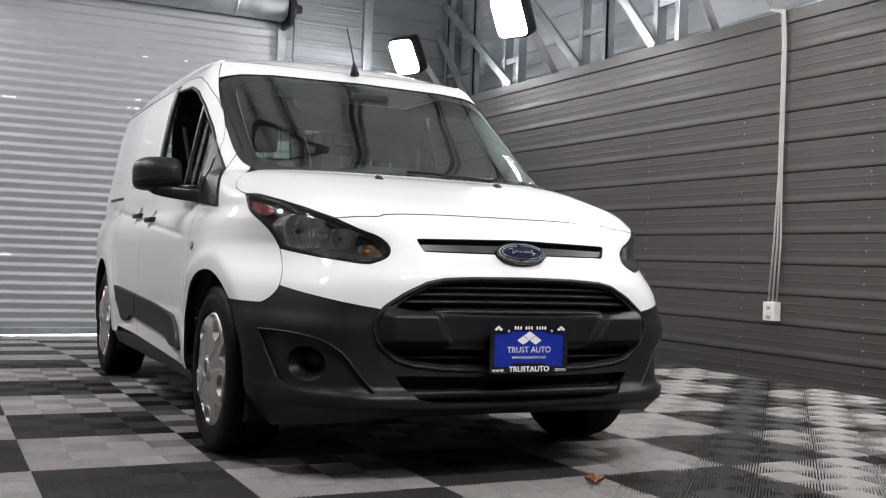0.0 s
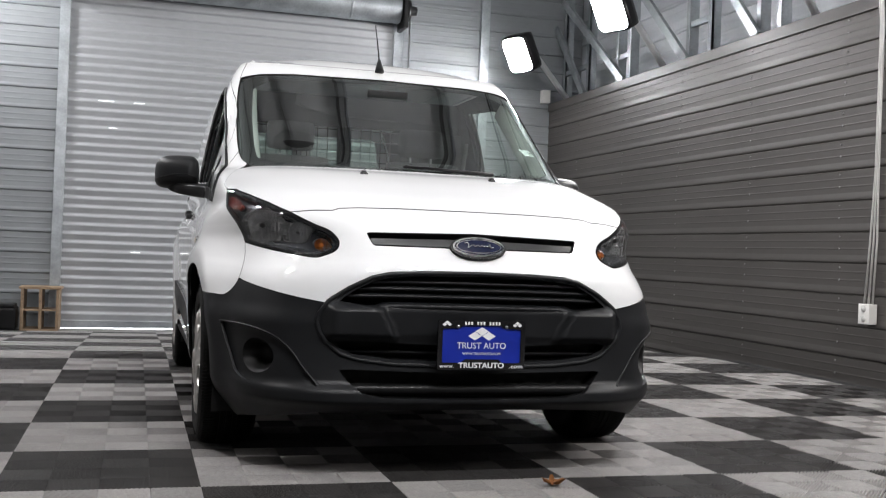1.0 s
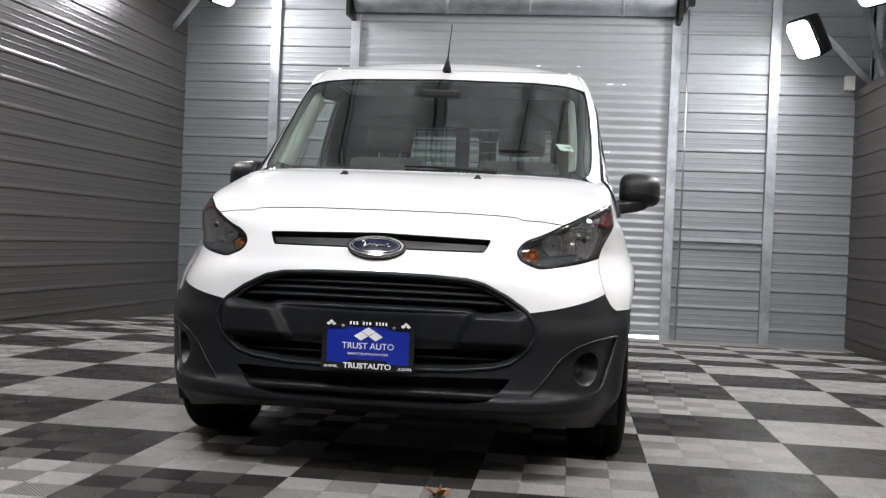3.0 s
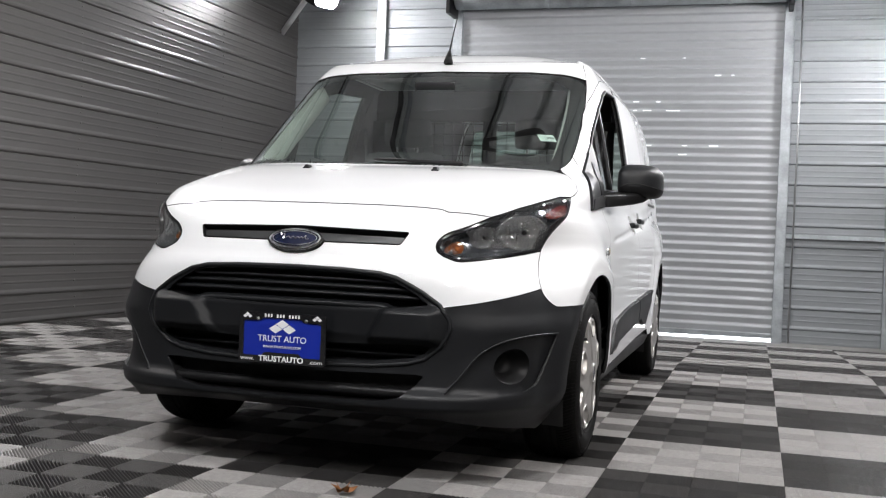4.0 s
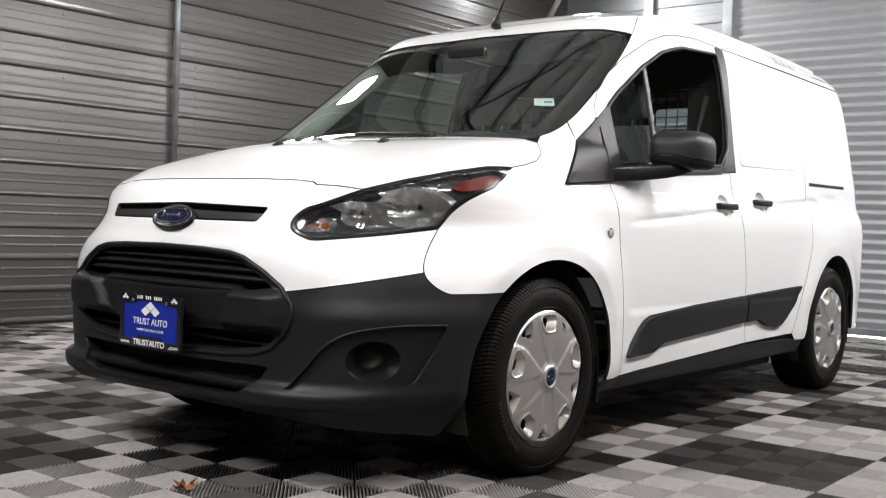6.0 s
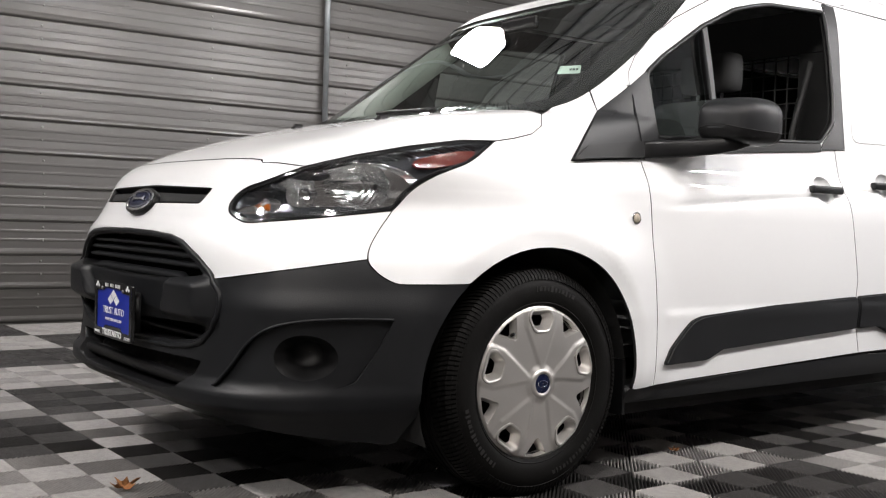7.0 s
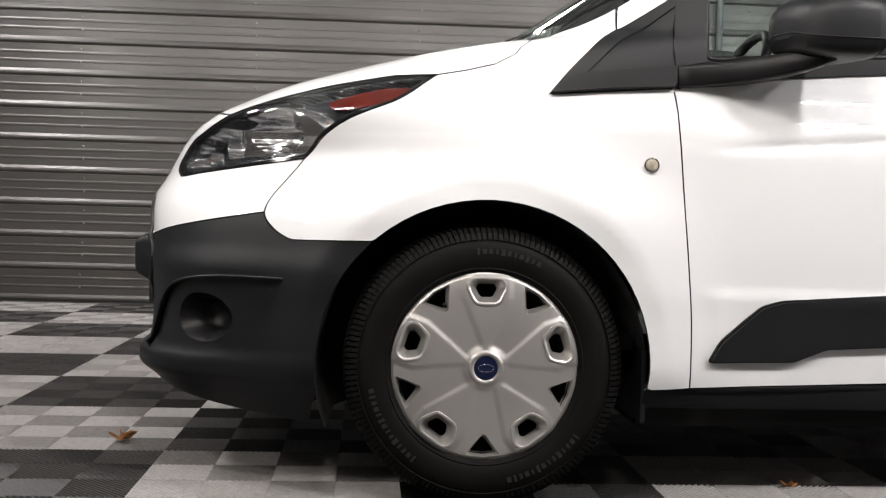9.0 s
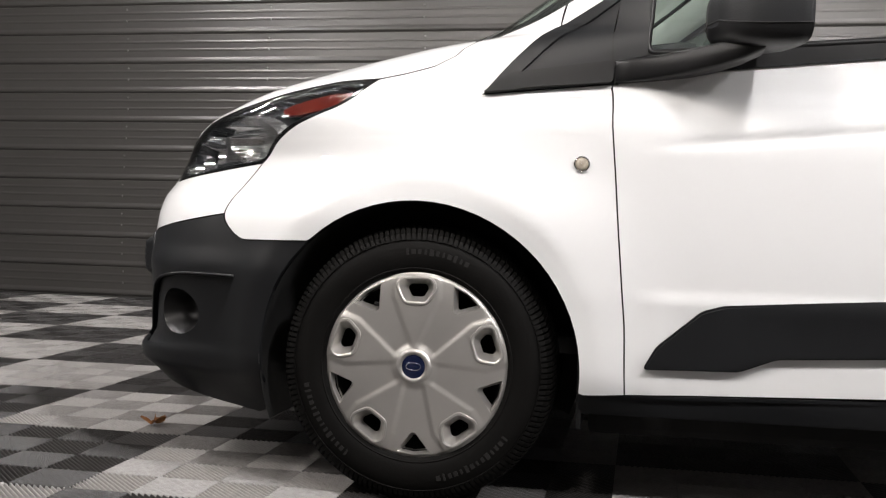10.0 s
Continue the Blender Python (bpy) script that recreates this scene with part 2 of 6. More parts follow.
def inside(poly, pts):
    """Which of the points lie inside a closed 2D polygon."""
    poly, pts = np.asarray(poly), np.asarray(pts)
    res = np.zeros(len(pts), bool)
    x, y = pts[:, 0], pts[:, 1]
    for (x1, y1), (x2, y2) in zip(poly, np.roll(poly, -1, axis=0)):
        if y1 == y2:
            continue
        cross = (y1 > y) != (y2 > y)
        res ^= cross & (x < (x2 - x1) * (y - y1) / (y2 - y1) + x1)
    return res


def dense(poly, step, closed=True):
    """A polyline with points added so that none of its steps is longer than step."""
    out = []
    n = len(poly)
    for i in range(n if closed else n - 1):
        a, b = np.array(poly[i], float), np.array(poly[(i + 1) % n], float)
        k = max(1, int(np.ceil(np.hypot(*(b - a)) / step)))
        out += [a + (b - a) * j / k for j in range(k)]
    if not closed:
        out.append(np.array(poly[-1], float))
    return np.array(out)


def rounded(poly, r=0.02, seg=4):
    """A closed polygon with its corners rounded."""
    out, n = [], len(poly)
    for i in range(n):
        p0, p, p1 = (np.array(poly[j % n], float) for j in (i - 1, i, i + 1))
        d0, d1 = p0 - p, p1 - p
        l0, l1 = np.hypot(*d0), np.hypot(*d1)
        k = min(r, 0.45 * l0, 0.45 * l1)
        a, b = p + d0 / l0 * k, p + d1 / l1 * k
        for j in range(seg + 1):
            s = j / seg
            out.append((1 - s) ** 2 * a + 2 * s * (1 - s) * p + s * s * b)
    return np.array(out)


def smoothed(poly, times=2, closed=False):
    """A polyline with its corners cut."""
    p = np.asarray(poly, float)
    for _ in range(times):
        nxt = np.roll(p, -1, axis=0) if closed else p[1:]
        cur = p if closed else p[:-1]
        q = np.stack([0.75 * cur + 0.25 * nxt, 0.25 * cur + 0.75 * nxt], 1).reshape(-1, 2)
        p = q if closed else np.concatenate([p[:1], q, p[-1:]])
    return [tuple(a) for a in p]


def shrunk(poly, d):
    """A closed polygon drawn in by d on all sides (out, if d is negative)."""
    poly = np.asarray(poly, float)
    area = np.sum(poly[:, 0] * np.roll(poly[:, 1], -1) - np.roll(poly[:, 0], -1) * poly[:, 1])
    s = 1.0 if area > 0 else -1.0
    prev, nxt = np.roll(poly, 1, axis=0), np.roll(poly, -1, axis=0)

    def normal(a, b):
        e = b - a
        return np.stack([-e[:, 1], e[:, 0]], 1) / (np.hypot(e[:, 0], e[:, 1])[:, None] + 1e-12)
    n = normal(prev, poly) + normal(poly, nxt)
    k = np.maximum(np.hypot(n[:, 0], n[:, 1]), 0.7)[:, None]
    n = n / (k * k) * 2
    return poly + s * d * n


def turn_of(a, b, c):
    return (b[0] - a[0]) * (c[1] - a[1]) - (b[1] - a[1]) * (c[0] - a[0])


def fill(outer, holes, du, dv):
    """Triangles that fill a 2D outline with holes: points and faces, with the outlines first."""
    from mathutils import geometry
    loops = [np.asarray(outer)] + [np.asarray(h) for h in holes]
    pts = np.concatenate(loops)
    edges, at = [], 0
    for l in loops:
        edges += [(at + i, at + (i + 1) % len(l)) for i in range(len(l))]
        at += len(l)
    lo, hi = pts.min(0), pts.max(0)
    gx, gy = np.meshgrid(np.arange(lo[0] + du / 2, hi[0], du), np.arange(lo[1] + dv / 2, hi[1], dv))
    gx = gx + (np.arange(gx.shape[0]) % 2)[:, None] * du * 0.5
    grid = np.stack([gx.ravel(), gy.ravel()], 1)
    keep = inside(shrunk(loops[0], min(du, dv) * 0.35), grid)
    for h in loops[1:]:
        keep &= ~inside(shrunk(h, -min(du, dv) * 0.35), grid)
    allp = np.concatenate([pts, grid[keep]])
    v, e, f, ov, oe, of = geometry.delaunay_2d_cdt([Vector(p) for p in allp], edges, [], 0, 1e-6)
    v = np.array([tuple(p) for p in v])
    f = [t for t in f if len(t) == 3]
    if not f:
        return v, [], []
    mid = v[np.array(f)].mean(1)
    ok = inside(loops[0], mid)
    for h in loops[1:]:
        ok &= ~inside(h, mid)
    f = [t for t, k in zip(f, ok) if k]
    f = [t if turn_of(v[t[0]], v[t[1]], v[t[2]]) > 0 else t[::-1] for t in f]
    count = {}
    for t in f:
        for a, b in zip(t, (t[1], t[2], t[0])):
            count[(a, b)] = count.get((a, b), 0) + 1
    rim = [(a, b) for a, b in count if (b, a) not in count]
    return v, f, rim


def plate(name, outer, holes, mapper, mat, parent, du=0.04, dv=0.03, thick=0.012, label="", flip=False, gap_shade=None):
    """A sheet cut to an outline and laid on a surface: mapper(points, depth) gives the places. Its rim is turned in by thick."""
    v, f, rim = fill(outer, holes, du, dv)
    top = mapper(v, 0.0)
    e = 0.0015
    t1 = mapper(v + (e, 0), 0.0) - mapper(v - (e, 0), 0.0)
    t2 = mapper(v + (0, e), 0.0) - mapper(v - (0, e), 0.0)
    norm = np.cross(t1, t2)
    norm /= np.linalg.norm(norm, axis=1)[:, None] + 1e-15
    if flip:
        norm = -norm
    verts = [tuple(p) for p in top]
    faces = [tuple(t) for t in f]
    normals = [tuple(n) for n in norm]
    if thick:
        own = sorted({i for ed in rim for i in ed})
        lip = mapper(v[own], -0.0006)
        low = mapper(v[own], -thick)
        ia = {k: len(verts) + i for i, k in enumerate(own)}
        verts += [tuple(p) for p in lip]
        ib = {k: len(verts) + i for i, k in enumerate(own)}
        verts += [tuple(p) for p in low]
        out = {k: np.zeros(3) for k in own}
        for a, b in rim:
            faces.append((ia[b], ia[a], ib[a], ib[b]))
            side = np.cross(top[b] - top[a], norm[a])
            side = (-side if flip else side) / (np.linalg.norm(side) + 1e-12)
            out[a] += side
            out[b] += side
        for bend in (0.8, 0.0):
            for i in own:
                n = out[i] / (np.linalg.norm(out[i]) + 1e-9) + bend * norm[i]
                normals.append(tuple(n / (np.linalg.norm(n) + 1e-9)))
    if flip:
        faces = [t[::-1] for t in faces]
    ob = mesh_ob(name, verts, faces, mat, True, parent, label)
    # the turned-in rim is coloured dark in place of the gap's shade
    if gap_shade:
        ob.data.materials.append(gap_shade)
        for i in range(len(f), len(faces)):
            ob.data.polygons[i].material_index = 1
    ob.data.normals_split_custom_set_from_vertices(normals)
    return ob

# ---- the hall ----
XL, XR, YB, YF, HIGH = -4.14, 3.78, 8.80, -9.0, 5.2
SKEW, XW = 0.021, -4.55


def west(y):
    """The face of the west wall, which stands a little askew."""
    return XL - SKEW * (YB - y)


def floor_z(y):
    """The floor falls gently towards the roller door."""
    return -0.19 * min(1.0, max(0.0, (y - 4.3) / 4.4)) if y > 4.3 else 0.0


ground_v = [(x, y, floor_z(y) - 0.016) for y in (YF - 30, 4.3, YB, YB + 30) for x in (XL - 30, XR + 30)]
ground = mesh_ob("ground", ground_v, [(0, 1, 3, 2), (2, 3, 5, 4), (4, 5, 7, 6)], M_UNDER, False)
tagged(ground, "dark underlay below the floor tiles", "ground", kind="structure")
apron = box_bm(bmesh.new(), (west(8.32), 8.32, -0.26), (XR, YB, -0.181), 0)
apron = part("floor_apron", apron, M_CONCRETE, None)
tagged(apron, "strip of bare grey concrete along the roller door", "floor", kind="structure")


def siding_course(name, length, pitch, mat, axis, narrow=False):
    """One course of ribbed sheet, its rib along the foot. axis: the way it runs."""
    if narrow:
        prof = [(0.0, 0.0), (0.005, 0.003), (0.0070, 0.008), (0.0075, 0.018), (0.0065, 0.028), (0.002, 0.056), (0.002, pitch * 0.42), (0.0030, pitch * 0.435), (0.0030, pitch * 0.465), (0.002, pitch * 0.48),
                (0.002, pitch * 0.68), (0.0030, pitch * 0.695), (0.0030, pitch * 0.725), (0.002, pitch * 0.74), (0.001, pitch - 0.010), (-0.004, pitch - 0.005), (0.0, pitch)]
    else:
        prof = [(0.0, 0.0), (0.007, 0.005), (0.010, 0.013), (0.009, 0.026), (0.003, 0.046), (0.002, pitch * 0.40), (0.0034, pitch * 0.43), (0.0034, pitch * 0.47), (0.002, pitch * 0.50),
                (0.002, pitch * 0.66), (0.0034, pitch * 0.69), (0.0034, pitch * 0.73), (0.002, pitch * 0.76), (0.001, pitch - 0.010), (-0.004, pitch - 0.005), (0.0, pitch)]
    k = max(2, int(length / 0.6))
    verts = [(d, length * i / k, z) if axis == 'y' else (length * i / k, -d, z) for i in range(k + 1) for d, z in prof]
    n = len(prof)
    faces = [(i * n + j, (i + 1) * n + j, (i + 1) * n + j + 1, i * n + j + 1) for i in range(k) for j in range(n - 1)]
    me = bpy.data.meshes.new(name)
    me.from_pydata(verts, [], faces)
    me.materials.append(mat)
    return me


def clad(name, label, lo, hi, mesh, courses, pitch, start, m):
    """A wall box with its courses of sheet as pieces."""
    w = part(name, box_bm(bmesh.new(), lo, hi), M_SILVER, None)
    tagged(w, label, "wall", kind="structure")
    for i in range(courses):
        c = new("siding_panel", mesh)
        c.parent = w
        c.matrix_basis = m @ Matrix.Translation((0, 0, start + i * pitch))
    return w


LEN = YB - YF
W_PITCH, W_START = 0.231, -0.237
mesh_l = siding_course("siding_panel", LEN, W_PITCH, M_SIDING, 'y')
left_wall = clad("wall_west", "grey-brown ribbed metal siding with rows of screws", (-0.2, 0, -0.3), (-0.006, LEN, HIGH), mesh_l, 24, W_PITCH, W_START, Matrix())
left_wall.matrix_basis = pose(west(YF), YF, 0, 0, 0, -math.degrees(math.atan(SKEW)))
mesh_r = siding_course("siding_panel", LEN, 0.226, M_SIDING_DIM, 'y', True)
right_wall = clad("wall_east", "grey-brown ribbed metal siding below open steel framing", (XR + 0.006, YF, -0.3), (XR + 0.10, YB, 2.72), mesh_r, 13, 0.226, -0.06 - 0.226, Matrix.Translation((XR, YB, 0)) @ pose(0, 0, 0, 0, 0, 180))
cap = part("wall_cap", box_bm(bmesh.new(), (XR - 0.018, YF, 2.640), (XR + 0.12, YB, 2.738), 0.004), M_SIDING_DIM, None)
tagged(cap, "folded metal cap along the siding", "trim", kind="structure")
outer_e = part("wall_east_outer", box_bm(bmesh.new(), (XR + 0.426, YF, -0.3), (XR + 0.55, YB, HIGH)), M_OUTER, None)
tagged(outer_e, "pale outer wall sheet behind the framing", "wall", kind="structure")
mesh_o = siding_course("siding_panel", LEN, 0.30, M_OUTER, 'y')
for i in range(9):
    c = new("siding_panel", mesh_o)
    c.parent = outer_e
    c.matrix_basis = Matrix.Translation((XR + 0.42, YB, 2.6 + i * 0.30)) @ pose(0, 0, 0, 0, 0, 180)
mesh_b = siding_course("siding_panel", XR - XL + 0.4, 0.226, M_SILVER, 'x')
back_wall = clad("wall_north", "silver ribbed metal wall behind the van", (XW - 0.2, YB + 0.006, -0.3), (XR + 0.55, YB + 0.2, HIGH), mesh_b, 25, 0.226, -0.26, Matrix.Translation((XL, YB, 0)))
# unseen wall, given silver sheet to brighten reflections in the headlamps
mesh_f = siding_course("siding_panel", XR - XW + 0.4, 0.226, M_SILVER, 'x')
front_wall = clad("wall_south", "unseen silver ribbed metal wall of the hall", (XW - 0.2, YF - 0.2, -0.3), (XR + 0.55, YF - 0.006, HIGH), mesh_f, 24, 0.226, -0.16, Matrix.Translation((XR + 0.4, YF, 0)) @ pose(0, 0, 0, 0, 0, 180))

# ceiling with purlins and rafters
ceil = bmesh.new()
box_bm(ceil, (XW - 0.2, YF - 0.2, HIGH), (XR + 0.55, YB + 0.2, HIGH + 0.1))
for i in range(int((YB - YF) / 0.30)):
    y = YF + 0.15 + 0.30 * i
    box_bm(ceil, (XW - 0.2, y - 0.022, HIGH - 0.028), (XR + 0.55, y + 0.022, HIGH + 0.01))
ceiling = part("ceiling", ceil, M_ROOF, None)
tagged(ceiling, "silver ribbed sheet metal ceiling", "ceiling", kind="structure")
for i in range(8):
    x = XL + 0.55 + i * 1.02
    # bar pair: dark one for the purlin's shaded side, galvanised one for its lit edge
    for dx in (-0.045, 0.045):
        b = box_bm(bmesh.new(), (x + dx - 0.009, YF, HIGH - 0.11), (x + dx + 0.009, YB, HIGH - 0.030))
        tagged(part("ceiling_purlin", b, M_STEEL_SHADED if dx < 0 else M_GALV, None), "paired steel purlin under the silver ceiling", "purlin", "ceiling purlins", "structure")
for i in range(7):
    y = YF + 0.9 + i * 2.75
    b = box_bm(bmesh.new(), (west(y), y - 0.018, HIGH - 0.20), (XR + 0.4, y + 0.018, HIGH - 0.131), 0.003)
    tagged(part("ceiling_rafter", b, M_STEEL_SHADED, None), "dark steel rafter under the purlins", "rafter", "ceiling rafters", "structure")

# framing above the east siding: studs and diagonal braces
studs = [2.2, 4.05, 4.35, 5.15, 5.55, 6.8, 7.1, 7.9, 8.6, 0.6, -1.0, -2.6, -4.2, -5.8, -7.4]
for y in studs:
    b = bmesh.new()
    box_bm(b, (XR + 0.10, y - 0.03, 2.745), (XR + 0.13, y + 0.03, HIGH), 0.002)
    box_bm(b, (XR + 0.10, y + 0.027, 2.745), (XR + 0.20, y + 0.03, HIGH))
    box_bm(b, (XR + 0.10, y - 0.03, 2.745), (XR + 0.20, y - 0.027, HIGH))
    tagged(part("wall_stud", b, M_GALV, None), "galvanised steel wall stud", "stud", "wall studs", "structure")
for y0, y1, z1 in ((5.5, 6.9, 4.0), (4.3, 5.45, 4.0), (6.85, 8.6, 4.0), (7.9, 9.0, 3.7), (2.3, 3.6, 4.0), (0.7, 2.0, 4.0), (-1.0, 0.3, 4.0)):
    a, b = Vector((XR + 0.06, y0, 2.75)), Vector((XR + 0.06, min(y1, YB), z1))
    m = a.lerp(b, 0.5)
    mat = Matrix.Translation(m) @ (b - a).to_track_quat('Y', 'Z').to_matrix().to_4x4()
    ln = (b - a).length / 2
    bm = box_bm(bmesh.new(), (-0.02, -ln, -0.045), (0.02, ln, 0.045), 0.003, mat)
    tagged(part("diagonal_brace", bm, M_GALV, None), "galvanised diagonal brace of the wall frame", "brace", "diagonal braces", "structure")
for y0, y1, z in ((4.05, 4.35, 3.15), (5.15, 5.55, 3.1), (6.8, 7.1, 3.05), (7.9, 8.6, 3.1)):
    tagged(box_part("stud_bridge", (XR + 0.11, y0, z - 0.03), (XR + 0.15, y1, z + 0.03), M_GALV, None, 0.003), "short steel bridge between two studs", "bridge", "stud bridges", "structure")

# posts on the north wall
for x in (-3.0, 2.87):
    b = box_bm(bmesh.new(), (x - 0.055, YB - 0.07, -0.2), (x + 0.055, YB - 0.015, HIGH), 0.004)
    tagged(part("wall_post", b, M_GALV, None), "square galvanised post against the silver wall", "post", "wall posts", "structure")
tagged(box_part("wall_rail", (1.78, YB - 0.06, 0.965), (2.82, YB - 0.012, 1.01), M_GALV, None, 0.003), "steel rail across the silver wall", "rail", kind="structure")

# roller door
DX0, DX1, DZ0, DZ1 = -1.95, 1.70, -0.10, 3.45
door = new("roller_door")
tagged(door, "closed grey corrugated roller door with daylight below", "roller door")
PITCH = 0.098
prof = []
for i in range(9):
    q = i / 8
    prof.append((0.0085 * math.sin(2 * math.pi * q) + 0.003 * math.sin(4 * math.pi * q), q * PITCH))
me = bpy.data.meshes.new("slat")
xs = np.linspace(DX0, DX1, 8)
sv = [(x, d, z) for x in xs for d, z in prof]
sf = [(i * 9 + j, (i + 1) * 9 + j, (i + 1) * 9 + j + 1, i * 9 + j + 1) for i in range(7) for j in range(8)]
me.from_pydata(sv, [], sf)
me.polygons.foreach_set("use_smooth", [True] * len(me.polygons))
me.materials.append(M_SLAT)
for i in range(37):
    s = new("slat", me)
    s.parent = door
    s.location = (0, YB - 0.10, DZ0 + i * PITCH)
bar = box_bm(bmesh.new(), (DX0, YB - 0.13, DZ0 - 0.035), (DX1, YB - 0.08, DZ0 + 0.012), 0.004)
for v in bar.verts:
    if v.co.z < DZ0:
        v.co.z -= 0.035 * (DX1 - v.co.x) / (DX1 - DX0)
part("bottom_bar", bar, M_GALV, door)
for x in (DX0 - 0.05, DX1 + 0.05):
    box_part("guide_rail", (x - 0.055, YB - 0.15, -0.2), (x + 0.055, YB - 0.05, 3.55), M_GALV, door, 0.006)
bright = box_bm(bmesh.new(), (DX0, YB - 0.03, -0.19), (DX1, YB - 0.02, DZ0 - 0.02))
tagged(part("daylight_backdrop", bright, M_DAY, None), "bright daylight under the roller door", "daylight", kind="structure")
# small glowing slivers added in front of the slats to draw bright dashes
for x, z, w in ((0.16, 2.93, 0.05), (0.63, 2.94, 0.03), (0.98, 2.71, 0.07), (1.16, 2.71, 0.03), (0.10, 2.41, 0.06), (0.35, 2.42, 0.05), (0.02, 2.33, 0.03), (0.10, 2.33, 0.04), (0.21, 2.33, 0.09),
                (0.47, 2.33, 0.15), (0.23, 1.95, 0.09), (0.66, 1.95, 0.05), (0.95, 1.95, 0.10), (0.15, 1.89, 0.07), (0.62, 1.90, 0.09), (-1.62, 2.31, 0.16), (-1.25, 2.31, 0.12), (-1.50, 2.07, 0.08), (-1.22, 0.72, 0.10)):
    row = round((z - DZ0) / PITCH) * PITCH + DZ0
    box_part("light_leak", (x, YB - 0.118, row - 0.003), (x + w, YB - 0.112, row + 0.003), M_SLIVER, door, 0)
drum = new("door_drum")
tagged(drum, "galvanised roller door drum with end brackets", "door drum")
v, f = lathe([(0, 0.02), (0, 0.165), (0.02, 0.17), (3.66, 0.17), (3.68, 0.165), (3.68, 0.02)], 40, (DX0 - 0.02, YB - 0.32, 3.66), 'x', 1)
mesh_ob("barrel", v, f, M_GALV, True, drum)
for x in (-0.9, 0.05, 1.1):
    v, f = lathe([(0, 0.169), (0.004, 0.175), (0.03, 0.175), (0.034, 0.169)], 40, (x, YB - 0.32, 3.66), 'x', 1)
    mesh_ob("barrel_band", v, f, M_GALV, True, drum)
box_part("end_bracket", (DX1 + 0.03, YB - 0.5, 3.42), (DX1 + 0.08, YB - 0.05, 3.95), M_BLACK, drum, 0.01)
box_part("end_bracket", (DX0 - 0.10, YB - 0.5, 3.42), (DX0 - 0.05, YB - 0.05, 3.95), M_BLACK, drum, 0.01)
v, f = lathe([(0, 0.02), (0, 0.13), (0.05, 0.13), (0.06, 0.06), (0.14, 0.05), (0.14, 0.01)], 24, (DX1 + 0.08, YB - 0.3, 3.66), 'x', 1)
mesh_ob("chain_wheel", v, f, M_BLACK, True, drum)
tagged(tube("pull_chain", [(DX1 + 0.17, YB - 0.2, 3.6), (DX1 + 0.18, YB - 0.19, 2.0), (DX1 + 0.17, YB - 0.2, -0.17)], 0.010, M_STEEL), "hanging steel pull chain of the roller door", "chain")

# flood lamps on arms


def flood_lamp(x, y, z, aim, side, roll, glow):
    """A square LED flood lamp with a thick glowing lens on a bent tube from the wall."""
    lamp = new("flood_lamp")
    tagged(lamp, "white LED flood lamp in a dark housing on a steel arm", "flood lamp", "flood lamps")
    m = look((x, y, z), aim, roll)
    rings = [(1.0, 0.0), (1.0, 0.02), (0.94, 0.042), (0.72, 0.054), (0.35, 0.058), (0.02, 0.059)]
    lens = rounded([(-0.16, -0.20), (0.16, -0.20), (0.16, 0.20), (-0.16, 0.20)], 0.07, 5)
    k = len(lens)
    verts = [tuple(m @ Vector((p[0] * r, p[1] * r, -0.03 - d))) for r, d in rings for p in lens]
    faces = [(i * k + j, (i + 1) * k + j, (i + 1) * k + (j + 1) % k, i * k + (j + 1) % k) for i in range(5) for j in range(k)]
    mesh_ob("led_lens", verts, faces, glow, True, lamp, "glowing white lens")
    b = box_bm(bmesh.new(), (-0.18, -0.22, -0.045), (0.18, 0.22, 0.13), 0.06)
    bmesh.ops.transform(b, matrix=m, verts=b.verts)
    part("lamp_body", b, M_BLACK, lamp, "dark lamp housing", smooth=True)
    edge = [tuple(m @ Vector((p[0] * 1.14, p[1] * 1.11, -0.012))) for p in lens]
    tube("lamp_edge", edge, 0.005, M_BLACK, lamp, 6, closed=True)
    back = m @ Vector((0, 0.10, 0.12))
    foot = Vector((side, y + 0.45, z - 0.40)) if side else Vector((back.x, back.y, HIGH - 0.001))
    mid = back.lerp(foot, 0.30) + Vector((0, 0, 0.03))
    tube("lamp_arm", [back, back.lerp(mid, 0.6), mid, mid.lerp(foot, 0.5), foot], 0.034, M_ARM, lamp, 10)
    return lamp


for y in (7.92, 5.48, 3.04, 0.80, -1.30, -3.40):
    ay = y - 1.5 if y > 3.5 else 1.3 + 0.2 * y
    flood_lamp(3.03, y, 3.16, (0.0, ay, 1.15) if y > 3 else (-0.2, ay, 0.5), XR + 0.05, 0, M_LED if y > 2 else M_LED_WARM)
    if y not in (5.48, -1.30, -3.40):
        flood_lamp(-3.38, y, 3.64, (0.3, ay, 1.9) if y > 7 else (-1.0, ay, 0.7), west(y + 0.45), 0, M_LED if y > 2 else M_LED_WARM)
# unseen front pair, added and made stronger to light the van's nose
for x in (-0.9, 0.6):
    flood_lamp(x, -3.5, 4.5, (0.4 * x, 0.3, 0.75), 0, 0, M_LED_UNSEEN)

# conduit and sockets
wires_x = XR - 0.035
cond = new("cable_run")
tagged(cond, "three pale cables running down to a white socket", "cable")
for k in range(3):
    dy = 0.016 * (k - 1)
    tube("cable", [(XR + 0.06, 2.95 + dy, 2.95), (XR + 0.02, 2.80 + dy, 2.78), (wires_x, 2.64 + dy, 2.74 - 0.01 * k), (wires_x, 2.62 + dy, 2.5), (wires_x, 2.62 + dy, 1.5), (wires_x, 2.63 + dy * 2.2, 1.0), (wires_x, 2.66 + dy * 2.6, 0.56)], 0.007, M_CABLE, cond, 8)


